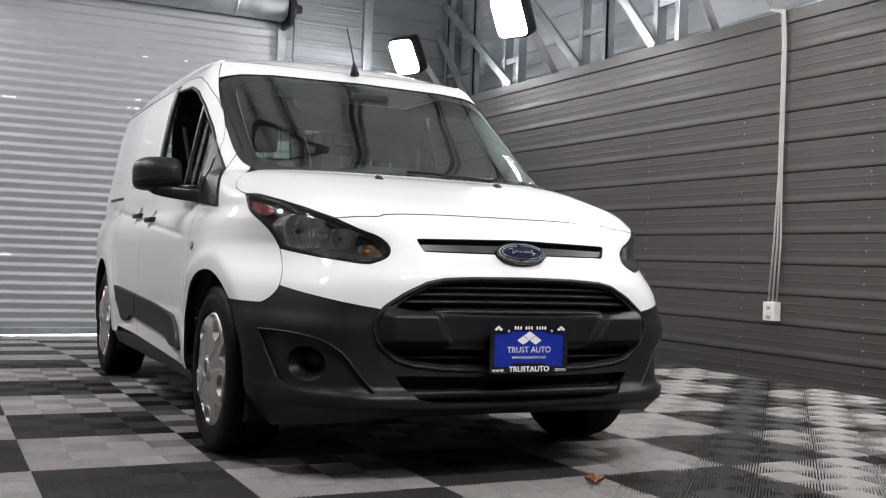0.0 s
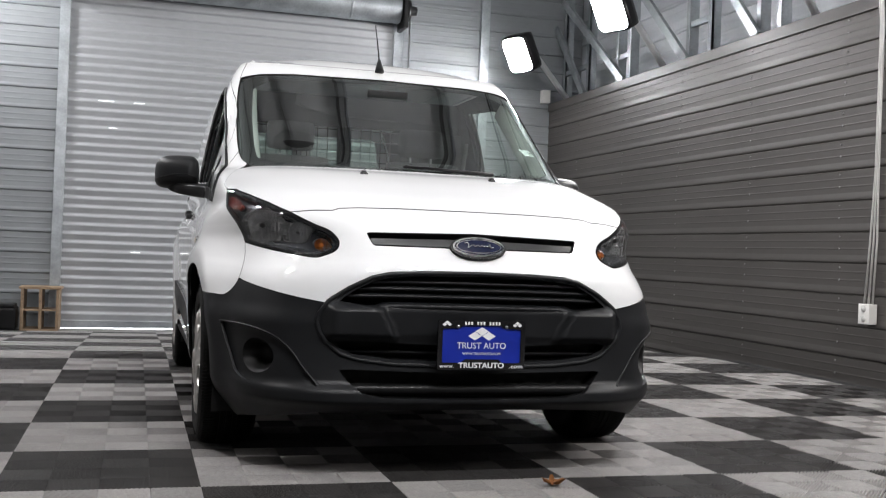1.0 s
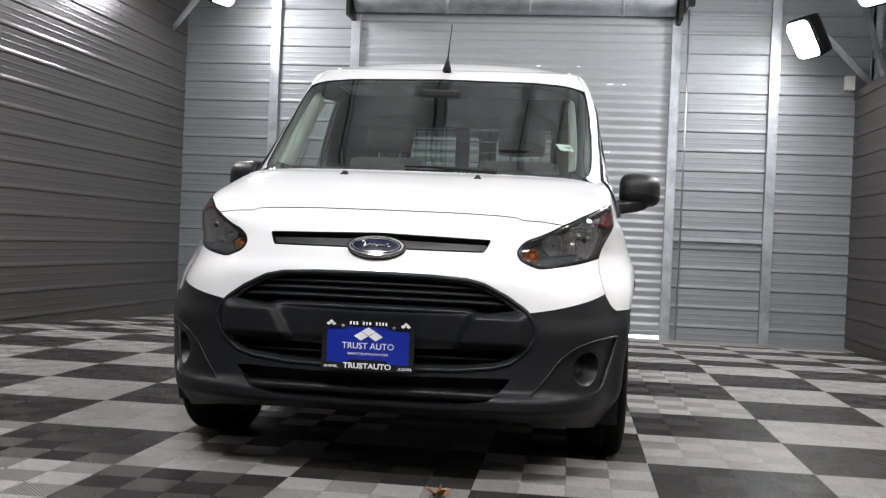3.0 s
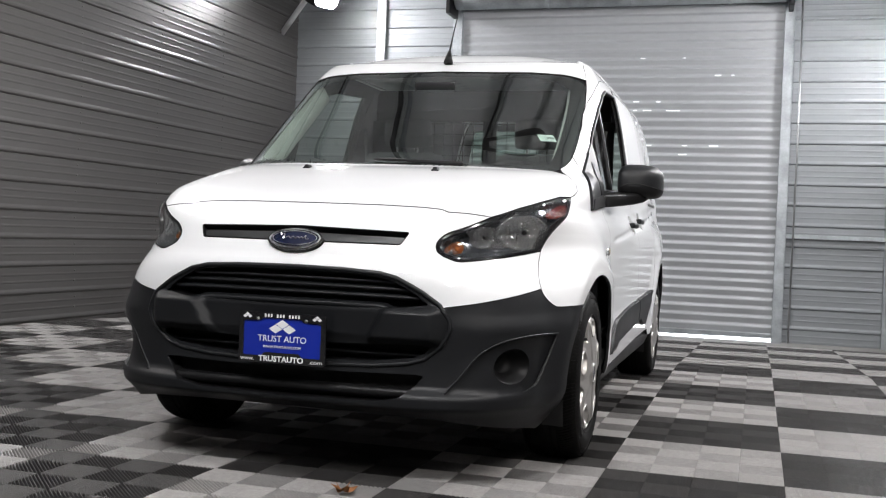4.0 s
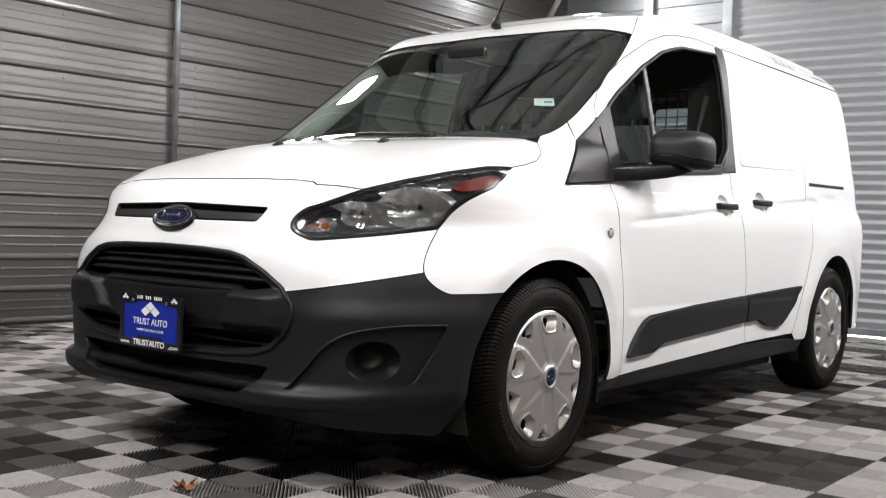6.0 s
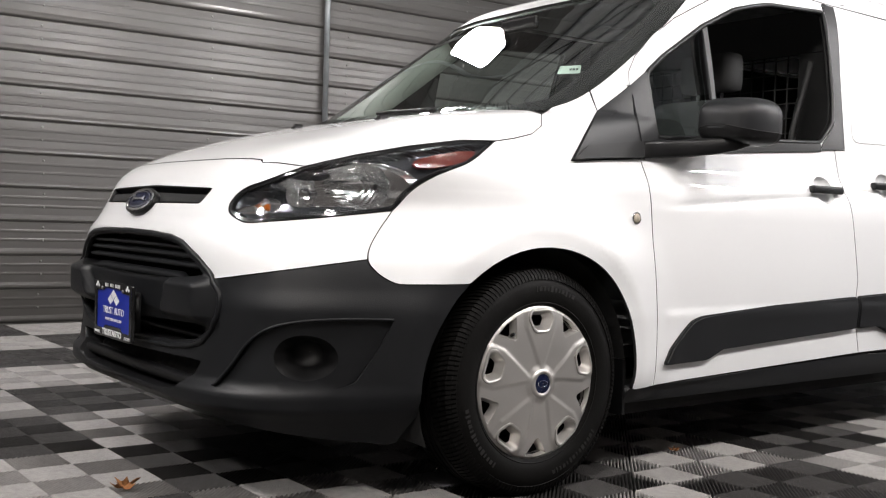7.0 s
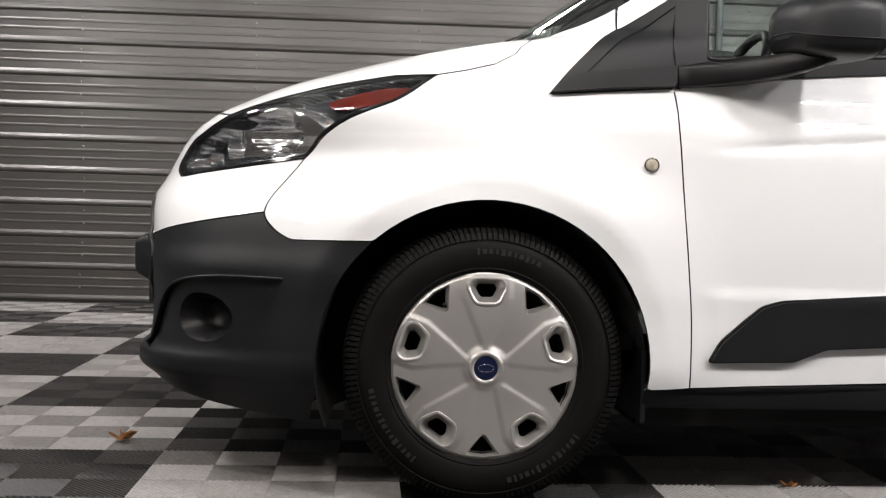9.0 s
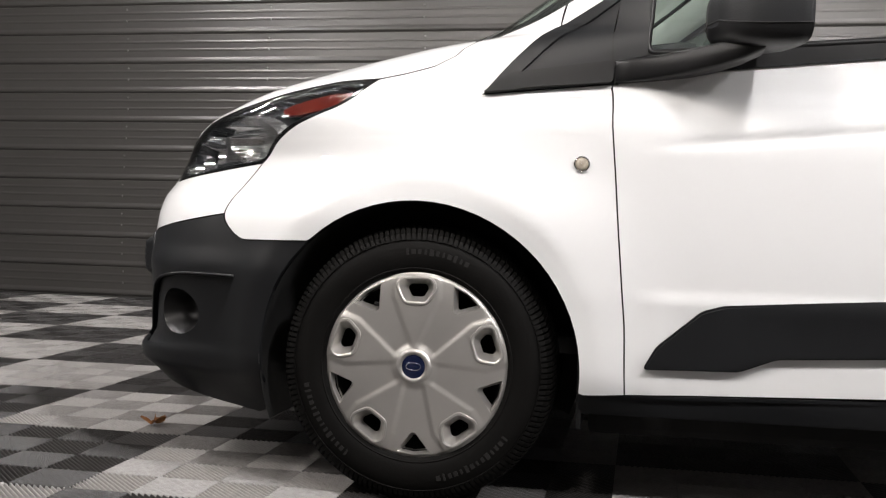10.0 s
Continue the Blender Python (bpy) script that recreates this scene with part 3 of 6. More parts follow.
def socket(name, label, x0, x1, y0, y1, z0, z1):
    s = new(name)
    tagged(s, label, "socket")
    box_part("socket_box", (x0, y0, z0), (x1, y1, z1), M_WHITEPLASTIC, s, 0.006)
    return s


sk = socket("wall_socket", "white twin wall socket box on grey siding", XR - 0.075, XR - 0.01, 2.60, 2.715, 0.42, 0.56)
for dz in (0.455, 0.525):
    v, f = lathe([(0.0, 0.022), (0.003, 0.022), (0.003, 0.0003)], 18, (XR - 0.075, 2.657, dz), 'x', -1)
    mesh_ob("socket_face", v, f, M_CABLE, True, sk)
sk = socket("switch_box", "white switch box on the silver wall post", -3.09, -2.97, YB - 0.13, YB - 0.07, 1.12, 1.28)
sk = socket("wall_socket", "white socket low on the silver wall post", -3.07, -2.97, YB - 0.13, YB - 0.07, 0.48, 0.62)
sk = socket("junction_box", "white junction box in the corner above the siding", XR - 0.14, XR - 0.04, YB - 0.12, YB - 0.02, 2.74, 2.90)
tagged(tube("conduit_pipe", [(west(3.14) + 0.05, 3.14, 0.75), (west(3.14) + 0.05, 3.13, HIGH)], 0.022, M_GALV, None, 12), "galvanised conduit on the grey siding", "conduit")
sk = socket("wall_socket", "white socket under the conduit on grey siding", west(3.14) + 0.02, west(3.14) + 0.09, 3.09, 3.19, 0.60, 0.75)

# clutter by the roller door
sh = new("wooden_crate")
tagged(sh, "small open plywood shelf crate on the floor", "crate")
fz = floor_z(8.4) + 0.002
for lo, hi in (((-2.30, 8.25, fz), (-2.27, 8.6, fz + 0.44)), ((-1.95, 8.25, fz), (-1.92, 8.6, fz + 0.44)), ((-2.12, 8.25, fz), (-2.09, 8.6, fz + 0.44)), ((-2.27, 8.25, fz), (-1.95, 8.6, fz + 0.02)), ((-2.27, 8.25, fz + 0.21), (-1.95, 8.6, fz + 0.23)), ((-2.32, 8.24, fz + 0.44), (-1.90, 8.61, fz + 0.465))):
    box_part("board", lo, hi, M_WOOD, sh, 0.003)
bx = new("tool_bag")
tagged(bx, "black tool bag with a folded lid on the floor", "bag")
box_part("bag_body", (-2.68, 8.25, fz), (-2.34, 8.55, fz + 0.24), M_BLACK, bx, 0.03)
box_part("bag_lid", (-2.66, 8.24, fz + 0.24), (-2.36, 8.54, fz + 0.275), M_BLACK, bx, 0.012)
# extinguisher hung on the silver wall
fe = new("spray_bottle")
tagged(fe, "white cylinder with black valve hung on the silver wall", "extinguisher")
v, f = lathe([(0, 0.01), (0, 0.05), (0.02, 0.058), (0.26, 0.058), (0.30, 0.03), (0.33, 0.028), (0.33, 0.005)], 24, (-3.14, YB - 0.14, 0.62), 'z', 1)
mesh_ob("cylinder", v, f, M_WHITEPLASTIC, True, fe)
box_part("valve", (-3.17, YB - 0.17, 0.95), (-3.10, YB - 0.11, 1.03), M_BLACK, fe, 0.008)
mo = new("floor_squeegee")
tagged(mo, "squeegee with dark handle and red head leaning on the wall", "squeegee")
tube("handle", [(-2.95, YB - 0.1, 0.40), (-2.93, 8.35, fz + 0.03)], 0.022, M_BLACK, mo, 8)
box_part("head", (-2.95, 8.22, fz), (-2.72, 8.30, fz + 0.05), M_RED, mo, 0.01)

# dry leaf on the floor
lobes = [(0, 0.050), (14, 0.026), (30, 0.017), (48, 0.036), (62, 0.047), (76, 0.028), (92, 0.018), (112, 0.034), (126, 0.040), (142, 0.022), (165, 0.014),
         (180, 0.040), (188, 0.012), (215, 0.020), (232, 0.037), (248, 0.024), (268, 0.018), (288, 0.040), (300, 0.046), (316, 0.026), (332, 0.018), (348, 0.034)]
verts = [(0, 0, 0.010)]
for ring in (0.5, 1.0):
    for a, r in lobes:
        q = math.radians(a)
        verts.append((r * ring * math.cos(q), r * ring * math.sin(q), 0.004 + 0.018 * ring * abs(math.sin(1.5 * q + 0.6)) + 0.012 * ring * ring * (r > 0.035)))
n = len(lobes)
faces = [(0, 1 + i, 1 + (i + 1) % n) for i in range(n)] + [(1 + i, 1 + n + i, 1 + n + (i + 1) % n, 1 + (i + 1) % n) for i in range(n)]
leaf = mesh_ob("dry_leaf", verts, faces, M_LEAF, False)
tagged(leaf, "curled dry brown leaf on the tiles", "leaf")
leaf.matrix_basis = pose(0.262, -0.10, 0.002, 0, 0, 20)
sol = leaf.modifiers.new("thick", 'SOLIDIFY')
sol.thickness = 0.001
scrap = copy_thing(leaf, pose(0.715, 1.695, 0.002, 0, 0, 75) @ Matrix.Diagonal((0.55, 0.40, 0.55, 1)))
tagged(scrap, "small dry orange-brown leaf scrap beside the van", "leaf")

# screws of the siding
def screw_rows(name, wall, pitch, start, courses, step, first=0.28, place=Matrix()):
    verts, faces = [], []
    for i in range(courses):
        for dz in (0.10, 0.19):
            z = start + i * pitch + dz
            for k in range(int(LEN / step)):
                n = len(verts)
                yy = first + k * step + 0.02 * math.sin(7 * i + 3 * k)
                for r, d in ((0.009, 0.003), (0.006, 0.008)):
                    for j in range(6):
                        q = math.pi * j / 3
                        verts.append(tuple(place @ Vector((d, yy + r * math.cos(q), z + r * math.sin(q)))))
                faces += [(n + j, n + (j + 1) % 6, n + 6 + (j + 1) % 6, n + 6 + j) for j in range(6)] + [tuple(n + 6 + j for j in range(6))]
    tagged(mesh_ob(name, verts, faces, M_SCREW, False, wall), "small screws of the siding", kind="stuff")


screw_rows("siding_screws", left_wall, W_PITCH, W_START, 24, 1.21)
screw_rows("siding_screws", right_wall, 0.226, -0.286, 13, 1.21, 0.92, Matrix.Translation((XR, YB, 0)) @ pose(0, 0, 0, 0, 0, 180))


# ---- the van: one skin surface, on which every panel is cut ----
Y0, ZR, YE = 2.0, 1.72, 4.36
half_width = curve_through(
    [0.10, 0.15, 0.20, 0.28, 0.35, 0.45, 0.52, 0.70, 0.82, 0.88, 0.92, 0.95, 0.98, 1.02, 1.10, 1.20, 1.40, 1.55, 1.64, 1.70, 1.72],
    [0.80, 0.83, 0.855, 0.880, 0.886, 0.892, 0.899, 0.905, 0.906, 0.901, 0.891, 0.877, 0.863, 0.855, 0.846, 0.827, 0.789, 0.756, 0.727, 0.698, 0.682])
nose = curve_through(
    [0.10, 0.16, 0.20, 0.25, 0.285, 0.31, 0.35, 0.45, 0.556, 0.64, 0.72, 0.765, 0.815, 0.86, 0.90, 0.935, 0.96, 1.00, 1.03, 1.08, 1.115, 1.14, 1.16, 1.20, 1.30, 1.40, 1.50, 1.60, 1.65, 1.70, 1.72],
    [0.14, 0.09, 0.06, 0.015, -0.022, -0.022, 0.010, 0.018, 0.010, 0.000, -0.007, 0.016, 0.038, 0.068, 0.108, 0.165, 0.225, 0.335, 0.43, 0.60, 0.745, 0.893, 0.932, 0.997, 1.145, 1.292, 1.44, 1.585, 1.66, 1.745, 1.79])
squareness = curve_through(
    [0.10, 0.45, 0.53, 0.60, 0.67, 0.75, 0.82, 0.87, 0.95, 1.01, 1.08, 1.15, 1.3, 1.72],
    [5.0, 5.6, 5.6, 5.0, 4.5, 3.8, 3.6, 3.9, 4.9, 5.8, 5.0, 4.5, 4.5, 4.5])
_q = np.linspace(0, math.pi / 2, 900)
_r = ((np.sin(_q) / 0.9) ** 4.5 + (np.cos(_q) / 2.0) ** 4.5) ** (-1 / 4.5)
_u = np.concatenate([[0], np.cumsum(np.hypot(np.diff(_r * np.sin(_q)), np.diff(_r * np.cos(_q))))])
U90 = _u[-1]
ARCH_F, ARCH_R, ARCH = (0.872, 0.325), (3.665, 0.33), 0.393


def ease(x, a, b):
    s = np.clip((x - a) / (b - a), 0, 1)
    return s * s * (3 - 2 * s)


def skin0(u, z):
    s, au = np.sign(u) + (u == 0), np.abs(u)
    q = np.interp(au, _u, _q)
    a, b, n = half_width(z), Y0 - nose(z), squareness(z)
    r = ((np.sin(q) / a) ** n + (np.cos(q) / b) ** n) ** (-1 / n)
    side = au > U90
    x = np.where(side, a, r * np.sin(q))
    y = np.where(side, Y0 + au - U90, Y0 - r * np.cos(q))
    x = x * (1 - 0.03 * ease(y, 3.2, 4.3) - 0.10 * np.clip((y - 4.15) / 0.21, 0, 1) ** 3)
    # flared arches, swage under the belt, pressed lower door
    for cy, cz in (ARCH_F, ARCH_R):
        d = np.hypot(y - cy, z - cz)
        rise = 0
        for near in (-0.014, -0.007, 0.0, 0.007, 0.014):
            part_rise = np.clip((0.655 - d - near) / 0.207, 0, 1)
            rise = rise + 0.2 * part_rise * part_rise * (1.5 - 0.5 * part_rise)
        wide = (0.034 + 0.018 * ease(z, 0.54, 0.74)) if cy < 2 else 0.026
        x = x + wide * rise * ease(z, 0.16, 0.34) * ease(y, 0.30, 0.47)
    lower = ease(z, 0.535, 0.495) * ease(y, 1.38, 1.45) * ease(y, 3.25, 3.1)
    x = x + 0.007 * lower
    swage = 0.86 + 0.075 * (y - 1.33)
    x = x - 0.0065 * np.exp(-((z - swage + 0.012) / 0.013) ** 2) * ease(y, 1.36, 1.6) * ease(y, 4.2, 3.4)
    # the bumper bar and its two shoulders
    bar = ease(z, 0.475, 0.515) * ease(z, 0.625, 0.59) * ease(np.abs(x), 0.555, 0.50)
    horn = ease(np.abs(x) - 0.5 * (z - 0.595), 0.322, 0.362)
    y = y - bar * (0.012 + 0.034 * horn)
    return np.stack([s * x, y, z + 0 * x], -1)


def skin(uz, off=0.0):
    uz = np.atleast_2d(np.asarray(uz, float))
    u, z = uz[:, 0], uz[:, 1]
    p = skin0(u, z)
    if np.any(off):
        e = 0.003
        du = skin0(u + e, z) - skin0(u - e, z)
        dz = skin0(u, z + e) - skin0(u, z - e)
        n = np.cross(du, dz)
        p = p + n / (np.linalg.norm(n, axis=1)[:, None] + 1e-12) * (off[:, None] if np.ndim(off) else off)
    return p


def skin_at(off):
    return lambda uz, d: skin(uz, off + d)


def mirrored_at(off):
    def f(uz, d):
        p = skin(uz, off + d).copy()
        p[:, 0] *= -1
        return p
    return f


_ut = np.linspace(0, U90, 700)


def by_y(y, z):
    """The skin coordinate of a point of the side, by its distance from the nose."""
    if y >= Y0:
        return (U90 + y - Y0, z)
    return (float(np.interp(y, skin0(_ut, np.full(700, z))[:, 1], _ut)), z)


def by_x(x, z):
    """The same of a point of the front, by its distance from the middle."""
    return (math.copysign(float(np.interp(abs(x), skin0(_ut, np.full(700, z))[:, 0], _ut)), x), z)


def by_xy(x, y, z):
    return (float(np.interp(math.atan2(x, Y0 - y), _q, _u)), z)


screen_half = curve_through([1.13, 1.15, 1.17, 1.20, 1.25, 1.35, 1.45, 1.55, 1.615, 1.66, 1.72], [0.672, 0.714, 0.730, 0.738, 0.741, 0.737, 0.728, 0.714, 0.699, 0.684, 0.655])


def glass_edge(z):
    return by_x(float(screen_half(z)), z)


def sides(pts):
    return [by_y(y, z) for y, z in pts]


def both(left):
    """An outline that goes from the middle's bottom over the left flank to the middle's top, closed over the right flank."""
    return list(left) + [(-u, z) for u, z in reversed(left) if abs(u) > 1e-6]


def arc(centre, r, a0, a1, k=14):
    return [(centre[0] + r * math.cos(math.radians(a0 + (a1 - a0) * i / k)),
             centre[1] + r * math.sin(math.radians(a0 + (a1 - a0) * i / k))) for i in range(k + 1)]


GAP = 0.0018
van = new("cargo_van")
tagged(van, "white compact cargo van with dark plastic bumper and open window", "van")


def panel(name, outline, mat, holes=(), off=0.0, du=0.035, dv=0.025, gap=GAP, thick=0.012, label="", two=False, parent=None, step=0.025):
    outer = shrunk(dense(outline, step), gap) if gap else dense(outline, step)
    cut = [dense(h, step * 0.7) for h in holes]
    own = parent or van
    # white panels get black rims, so their gaps look shaded
    gap_shade = M_SHELL if mat is M_PAINT else None
    a = plate(name, outer, cut, skin_at(off), mat, own, du, dv, thick, label, gap_shade=gap_shade)
    if not two:
        return a
    b = plate(name, outer, cut, mirrored_at(off), mat, own, du, dv, thick, label, flip=True, gap_shade=gap_shade)
    return a, b


# outlines
lamp_low = [(0.580, 0.7635), (0.775, 0.7835), (0.979, 0.8085)]
lamp_rear = [by_y(0.478, 0.862), by_y(0.535, 0.903), by_y(0.600, 0.930), by_y(0.660, 0.952)]
lamp_tip = by_xy(0.822, 0.748, 1.018)
lamp_top = [by_xy(0.80, 0.64, 1.014), by_xy(0.755, 0.49, 0.987), by_xy(0.69, 0.385, 0.957), by_xy(0.62, 0.285, 0.921)]
lamp_front = [(0.593, 0.876), (0.546, 0.863), (0.512, 0.838), (0.500, 0.812)]
rear_edge = smoothed([lamp_low[2]] + lamp_rear + [lamp_tip])
front_edge = smoothed([lamp_top[3]] + lamp_front + [(0.516, 0.785), lamp_low[0]])
lamp_low[0] = (0.602, 0.7645)
HEADLAMP = lamp_low + rear_edge[1:] + lamp_top + front_edge[1:-1]

hood_front = [by_x(0.0, 0.951), by_x(0.25, 0.950), by_x(0.40, 0.946), by_x(0.470, 0.941), by_x(0.495, 0.932), by_x(0.56, 0.930), lamp_top[3]]
hood_side = [lamp_tip, by_y(0.82, 1.030), by_y(0.89, 1.048), by_y(0.94, 1.076), by_y(0.985, 1.118)]
seam = [by_y(0.385, 0.748), by_y(0.340, 0.677)]
shoulder = [by_y(0.369, 0.637), by_y(0.409, 0.614)]
flank = smoothed([by_y(0.605, 0.616), by_y(0.43, 0.613)] + shoulder[::-1] + [seam[1], seam[0], lamp_low[2]], 3)
meet = min(range(len(flank)), key=lambda i: math.hypot(flank[i][0] - seam[1][0], flank[i][1] - seam[1][1]))
white_low = [by_xy(0.70, 0.215, 0.648), by_xy(0.60, 0.12, 0.625), by_x(0.535, 0.612)]
MOUTH_TOP = [(0.0, 0.727), (0.20, 0.724), (0.32, 0.717), (0.38, 0.704), (0.46, 0.664), (0.535, 0.612)]
mouth_top = [by_x(x, z) for x, z in MOUTH_TOP]

# white nose panel
half = [mouth_top[0]] + mouth_top[1:] + white_low[1::-1] + flank[meet:-1] + lamp_low[::-1] + front_edge[-2:0:-1] + hood_front[:0:-1] + [hood_front[0]]
SLOT = rounded([by_x(x, z) for x, z in ((-0.372, 0.812), (0.372, 0.812), (0.394, 0.858), (0.0, 0.868), (-0.394, 0.858))], 0.012, 3)
panel("nose_panel", both(half), M_PAINT, [SLOT], label="gloss white nose panel over the grille")

# bonnet
half = list(hood_front) + lamp_top[2::-1] + hood_side + [by_x(0.690, 1.134), by_x(0.62, 1.137), by_x(0.45, 1.141), by_x(0.0, 1.145)]
panel("bonnet", both(half), M_PAINT, du=0.035, dv=0.007, label="gloss white bonnet")

# dark bumper with its openings
UPPER = [(0.0, 0.716), (0.20, 0.713), (0.315, 0.706), (0.372, 0.694), (0.44, 0.658), (0.492, 0.620), (0.40, 0.607), (0.25, 0.600), (0.0, 0.596)]
MID = [(0.0, 0.470), (0.46, 0.487), (0.50, 0.480), (0.487, 0.462), (0.44, 0.441), (0.30, 0.424), (0.0, 0.414)]
LOWER = [(0.0, 0.376), (0.44, 0.388), (0.482, 0.386), (0.455, 0.350), (0.405, 0.310), (0.33, 0.294), (0.0, 0.288)]


def two_sided(pts):
    return [by_x(x, z) for x, z in pts] + [by_x(-x, z) for x, z in reversed(pts) if x > 0]


FOG_LIP = [by_x(0.553, 0.332), by_x(0.603, 0.392), by_x(0.638, 0.447), by_xy(0.685, 0.110, 0.490), by_xy(0.735, 0.165, 0.512), by_xy(0.79, 0.265, 0.523), by_xy(0.843, 0.40, 0.521)]
FOG_LIP = smoothed(FOG_LIP, 2)
FOG = rounded(FOG_LIP + [by_xy(0.822, 0.375, 0.436), by_xy(0.803, 0.325, 0.352), by_xy(0.78, 0.275, 0.334), by_xy(0.70, 0.13, 0.326), by_xy(0.62, 0.065, 0.324)], 0.010, 3)
holes = [rounded(two_sided(UPPER), 0.006, 2), rounded(two_sided(MID), 0.006, 2), rounded(two_sided(LOWER), 0.006, 2), FOG, [(-u, z) for u, z in FOG]]
arch_front = [by_y(y, z) for y, z in arc(ARCH_F, ARCH, 190, 133, 8)]
half = [by_x(0.0, 0.248), by_x(0.35, 0.247), by_x(0.52, 0.240), by_xy(0.66, 0.22, 0.208), by_xy(0.78, 0.36, 0.178), by_y(0.445, 0.168),
        by_y(0.466, 0.176)] + arch_front + flank[:meet + 1] + white_low + mouth_top[4::-1]
bumper = panel("front_bumper", both(half), M_BUMPER, holes, dv=0.010, du=0.016, thick=0.012, label="grained dark grey plastic front bumper")

# grille openings: black box behind, slats across
for name, zs, x_end, off in (("grille_slat", (0.614, 0.640, 0.666, 0.691), 0.50, -0.030), ("intake_slat", (0.340,), 0.46, -0.026), ("intake_slat", (0.448,), 0.48, -0.04)):
    for z0 in zs:
        xe = x_end
        if z0 > 0.60:
            xe = float(np.interp(z0, [0.60, 0.658, 0.694, 0.716], [0.50, 0.44, 0.372, 0.30]))
        elif z0 < 0.40:
            xe = float(np.interp(z0, [0.294, 0.31, 0.35, 0.386], [0.33, 0.405, 0.455, 0.482]))
        line = [by_x(x, z0) for x in np.linspace(-xe, xe, 41)]
        prof = [(0.000, -0.0095), (0.012, -0.006), (0.016, 0.0), (0.012, 0.004), (0.0, 0.008), (-0.02, 0.004), (-0.02, -0.006)]
        rows = [skin([(u, z + dz) for u, z in line], off + dn) for dn, dz in prof]
        verts = [tuple(p) for r in rows for p in r]
        k = len(line)
        faces = [(i * k + j, i * k + j + 1, ((i + 1) % 7) * k + j + 1, ((i + 1) % 7) * k + j) for i in range(7) for j in range(k - 1)]
        mesh_ob(name, verts, faces, M_BUMPER if z0 > 0.6 else M_BLACK, True, bumper)
for name, pts, d in (("grille_backing", UPPER, 0.085), ("intake_backing", MID, 0.075), ("intake_backing", LOWER, 0.07)):
    plate(name, dense(two_sided(pts), 0.03), [], lambda uz, dd, back=d: skin(uz) + np.array([0.0, back - dd, 0.0]), M_SHELL, bumper, 0.05, 0.02, 0)
    rim = dense(two_sided(pts), 0.02)
    k = len(rim)
    near, far = skin(rim) + np.array([0.0, 0.004, 0.0]), skin(rim) + np.array([0.0, d, 0.0])
    mesh_ob("opening_wall", [tuple(p) for p in np.concatenate([near, far])], [(i, (i + 1) % k, k + (i + 1) % k, k + i) for i in range(k)], M_BLACK, False, bumper)
mouth = two_sided(MOUTH_TOP[:-1] + [(0.527, 0.618), (0.556, 0.575), (0.562, 0.546), (0.549, 0.51), (0.53, 0.482), (0.48, 0.440), (0.42, 0.422), (0.30, 0.408), (0.0, 0.398)])
tube("grille_surround", [tuple(p) for p in skin(dense(mouth, 0.02), -0.001)], 0.0085, M_BUMPER, bumper, 8, closed=True)

# fog lamp pockets
for sgn in (1, -1):
    mp = skin_at if sgn > 0 else mirrored_at
    fog_c = by_xy(0.740, 0.225, 0.416)
    ring = [(fog_c[0] + 0.088 * math.cos(q), fog_c[1] + 0.060 * math.sin(q)) for q in np.linspace(0, 2 * math.pi, 33)[:-1]]
    pocket = plate("fog_lamp_panel", shrunk(dense(FOG, 0.02), 0.001), [ring], mp(-0.014), M_BUMPER, bumper, 0.02, 0.02, 0.004, "recessed dark panel with a round blank", flip=sgn < 0)
    loops = [[(fog_c[0] + 0.088 * k * math.cos(q) + (1 - k) * 0.012, fog_c[1] + 0.060 * k * math.sin(q) + (1 - k) * 0.006) for q in np.linspace(0, 2 * math.pi, 33)[:-1]] for k in (1.0, 0.95, 0.72, 0.60, 0.56, 0.02)]
    depth = (-0.0145, -0.020, -0.052, -0.066, -0.085, -0.085)
    verts = np.concatenate([mp(d)(np.array(l), 0.0) for l, d in zip(loops, depth)])
    faces = [(i * 32 + j, (i + 1) * 32 + j, (i + 1) * 32 + (j + 1) % 32, i * 32 + (j + 1) % 32) for i in range(5) for j in range(32)]
    mesh_ob("fog_lamp_cup", [tuple(p) for p in verts], faces, M_BLACK, True, bumper)
    tube("fog_panel_lip", [tuple(p) for p in mp(-0.0015)(dense(FOG_LIP, 0.02, False), 0.0)], 0.0045, M_BUMPER, bumper, 6)

# slot above the grille
slot = new("upper_slot")
slot.parent = van
plate("slot_backing", shrunk(dense(SLOT, 0.03), -0.01), [], skin_at(-0.045), M_SHELL, slot, 0.05, 0.02, 0)
rim = dense(SLOT, 0.02)
k = len(rim)
mesh_ob("slot_wall", [tuple(p) for p in np.concatenate([skin(rim, -0.0125), skin(rim, -0.045)])], [(i, (i + 1) % k, k + (i + 1) % k, k + i) for i in range(k)], M_BLACK, False, slot)
bar = rounded([by_x(x, z) for x, z in ((-0.370, 0.8215), (0.370, 0.8215), (0.380, 0.842), (0.0, 0.851), (-0.380, 0.842))], 0.006, 2)
plate("slot_bar", dense(bar, 0.02), [], skin_at(-0.009), M_SLOTBAR, slot, 0.03, 0.012, 0.02, "dark grey bar with badge")

# oval badge
badge = new("badge")
badge.parent = van
bc = skin([(0.0, 0.822)], 0.012)[0]
tilt = pose(0, bc[1], 0.818, 90 - 32, 0, 0)


def oval(a, b, k=48):
    return [(a * math.cos(q), b * math.sin(q)) for q in np.linspace(0, 2 * math.pi, k + 1)[:-1]]


def tilted(uv, d, m=tilt, dome=0.004, a=0.098, b=0.041):
    return np.array([tuple(m @ Vector((x, y, d + dome * (1 - (x / a) ** 2 - (y / b) ** 2)))) for x, y in uv])


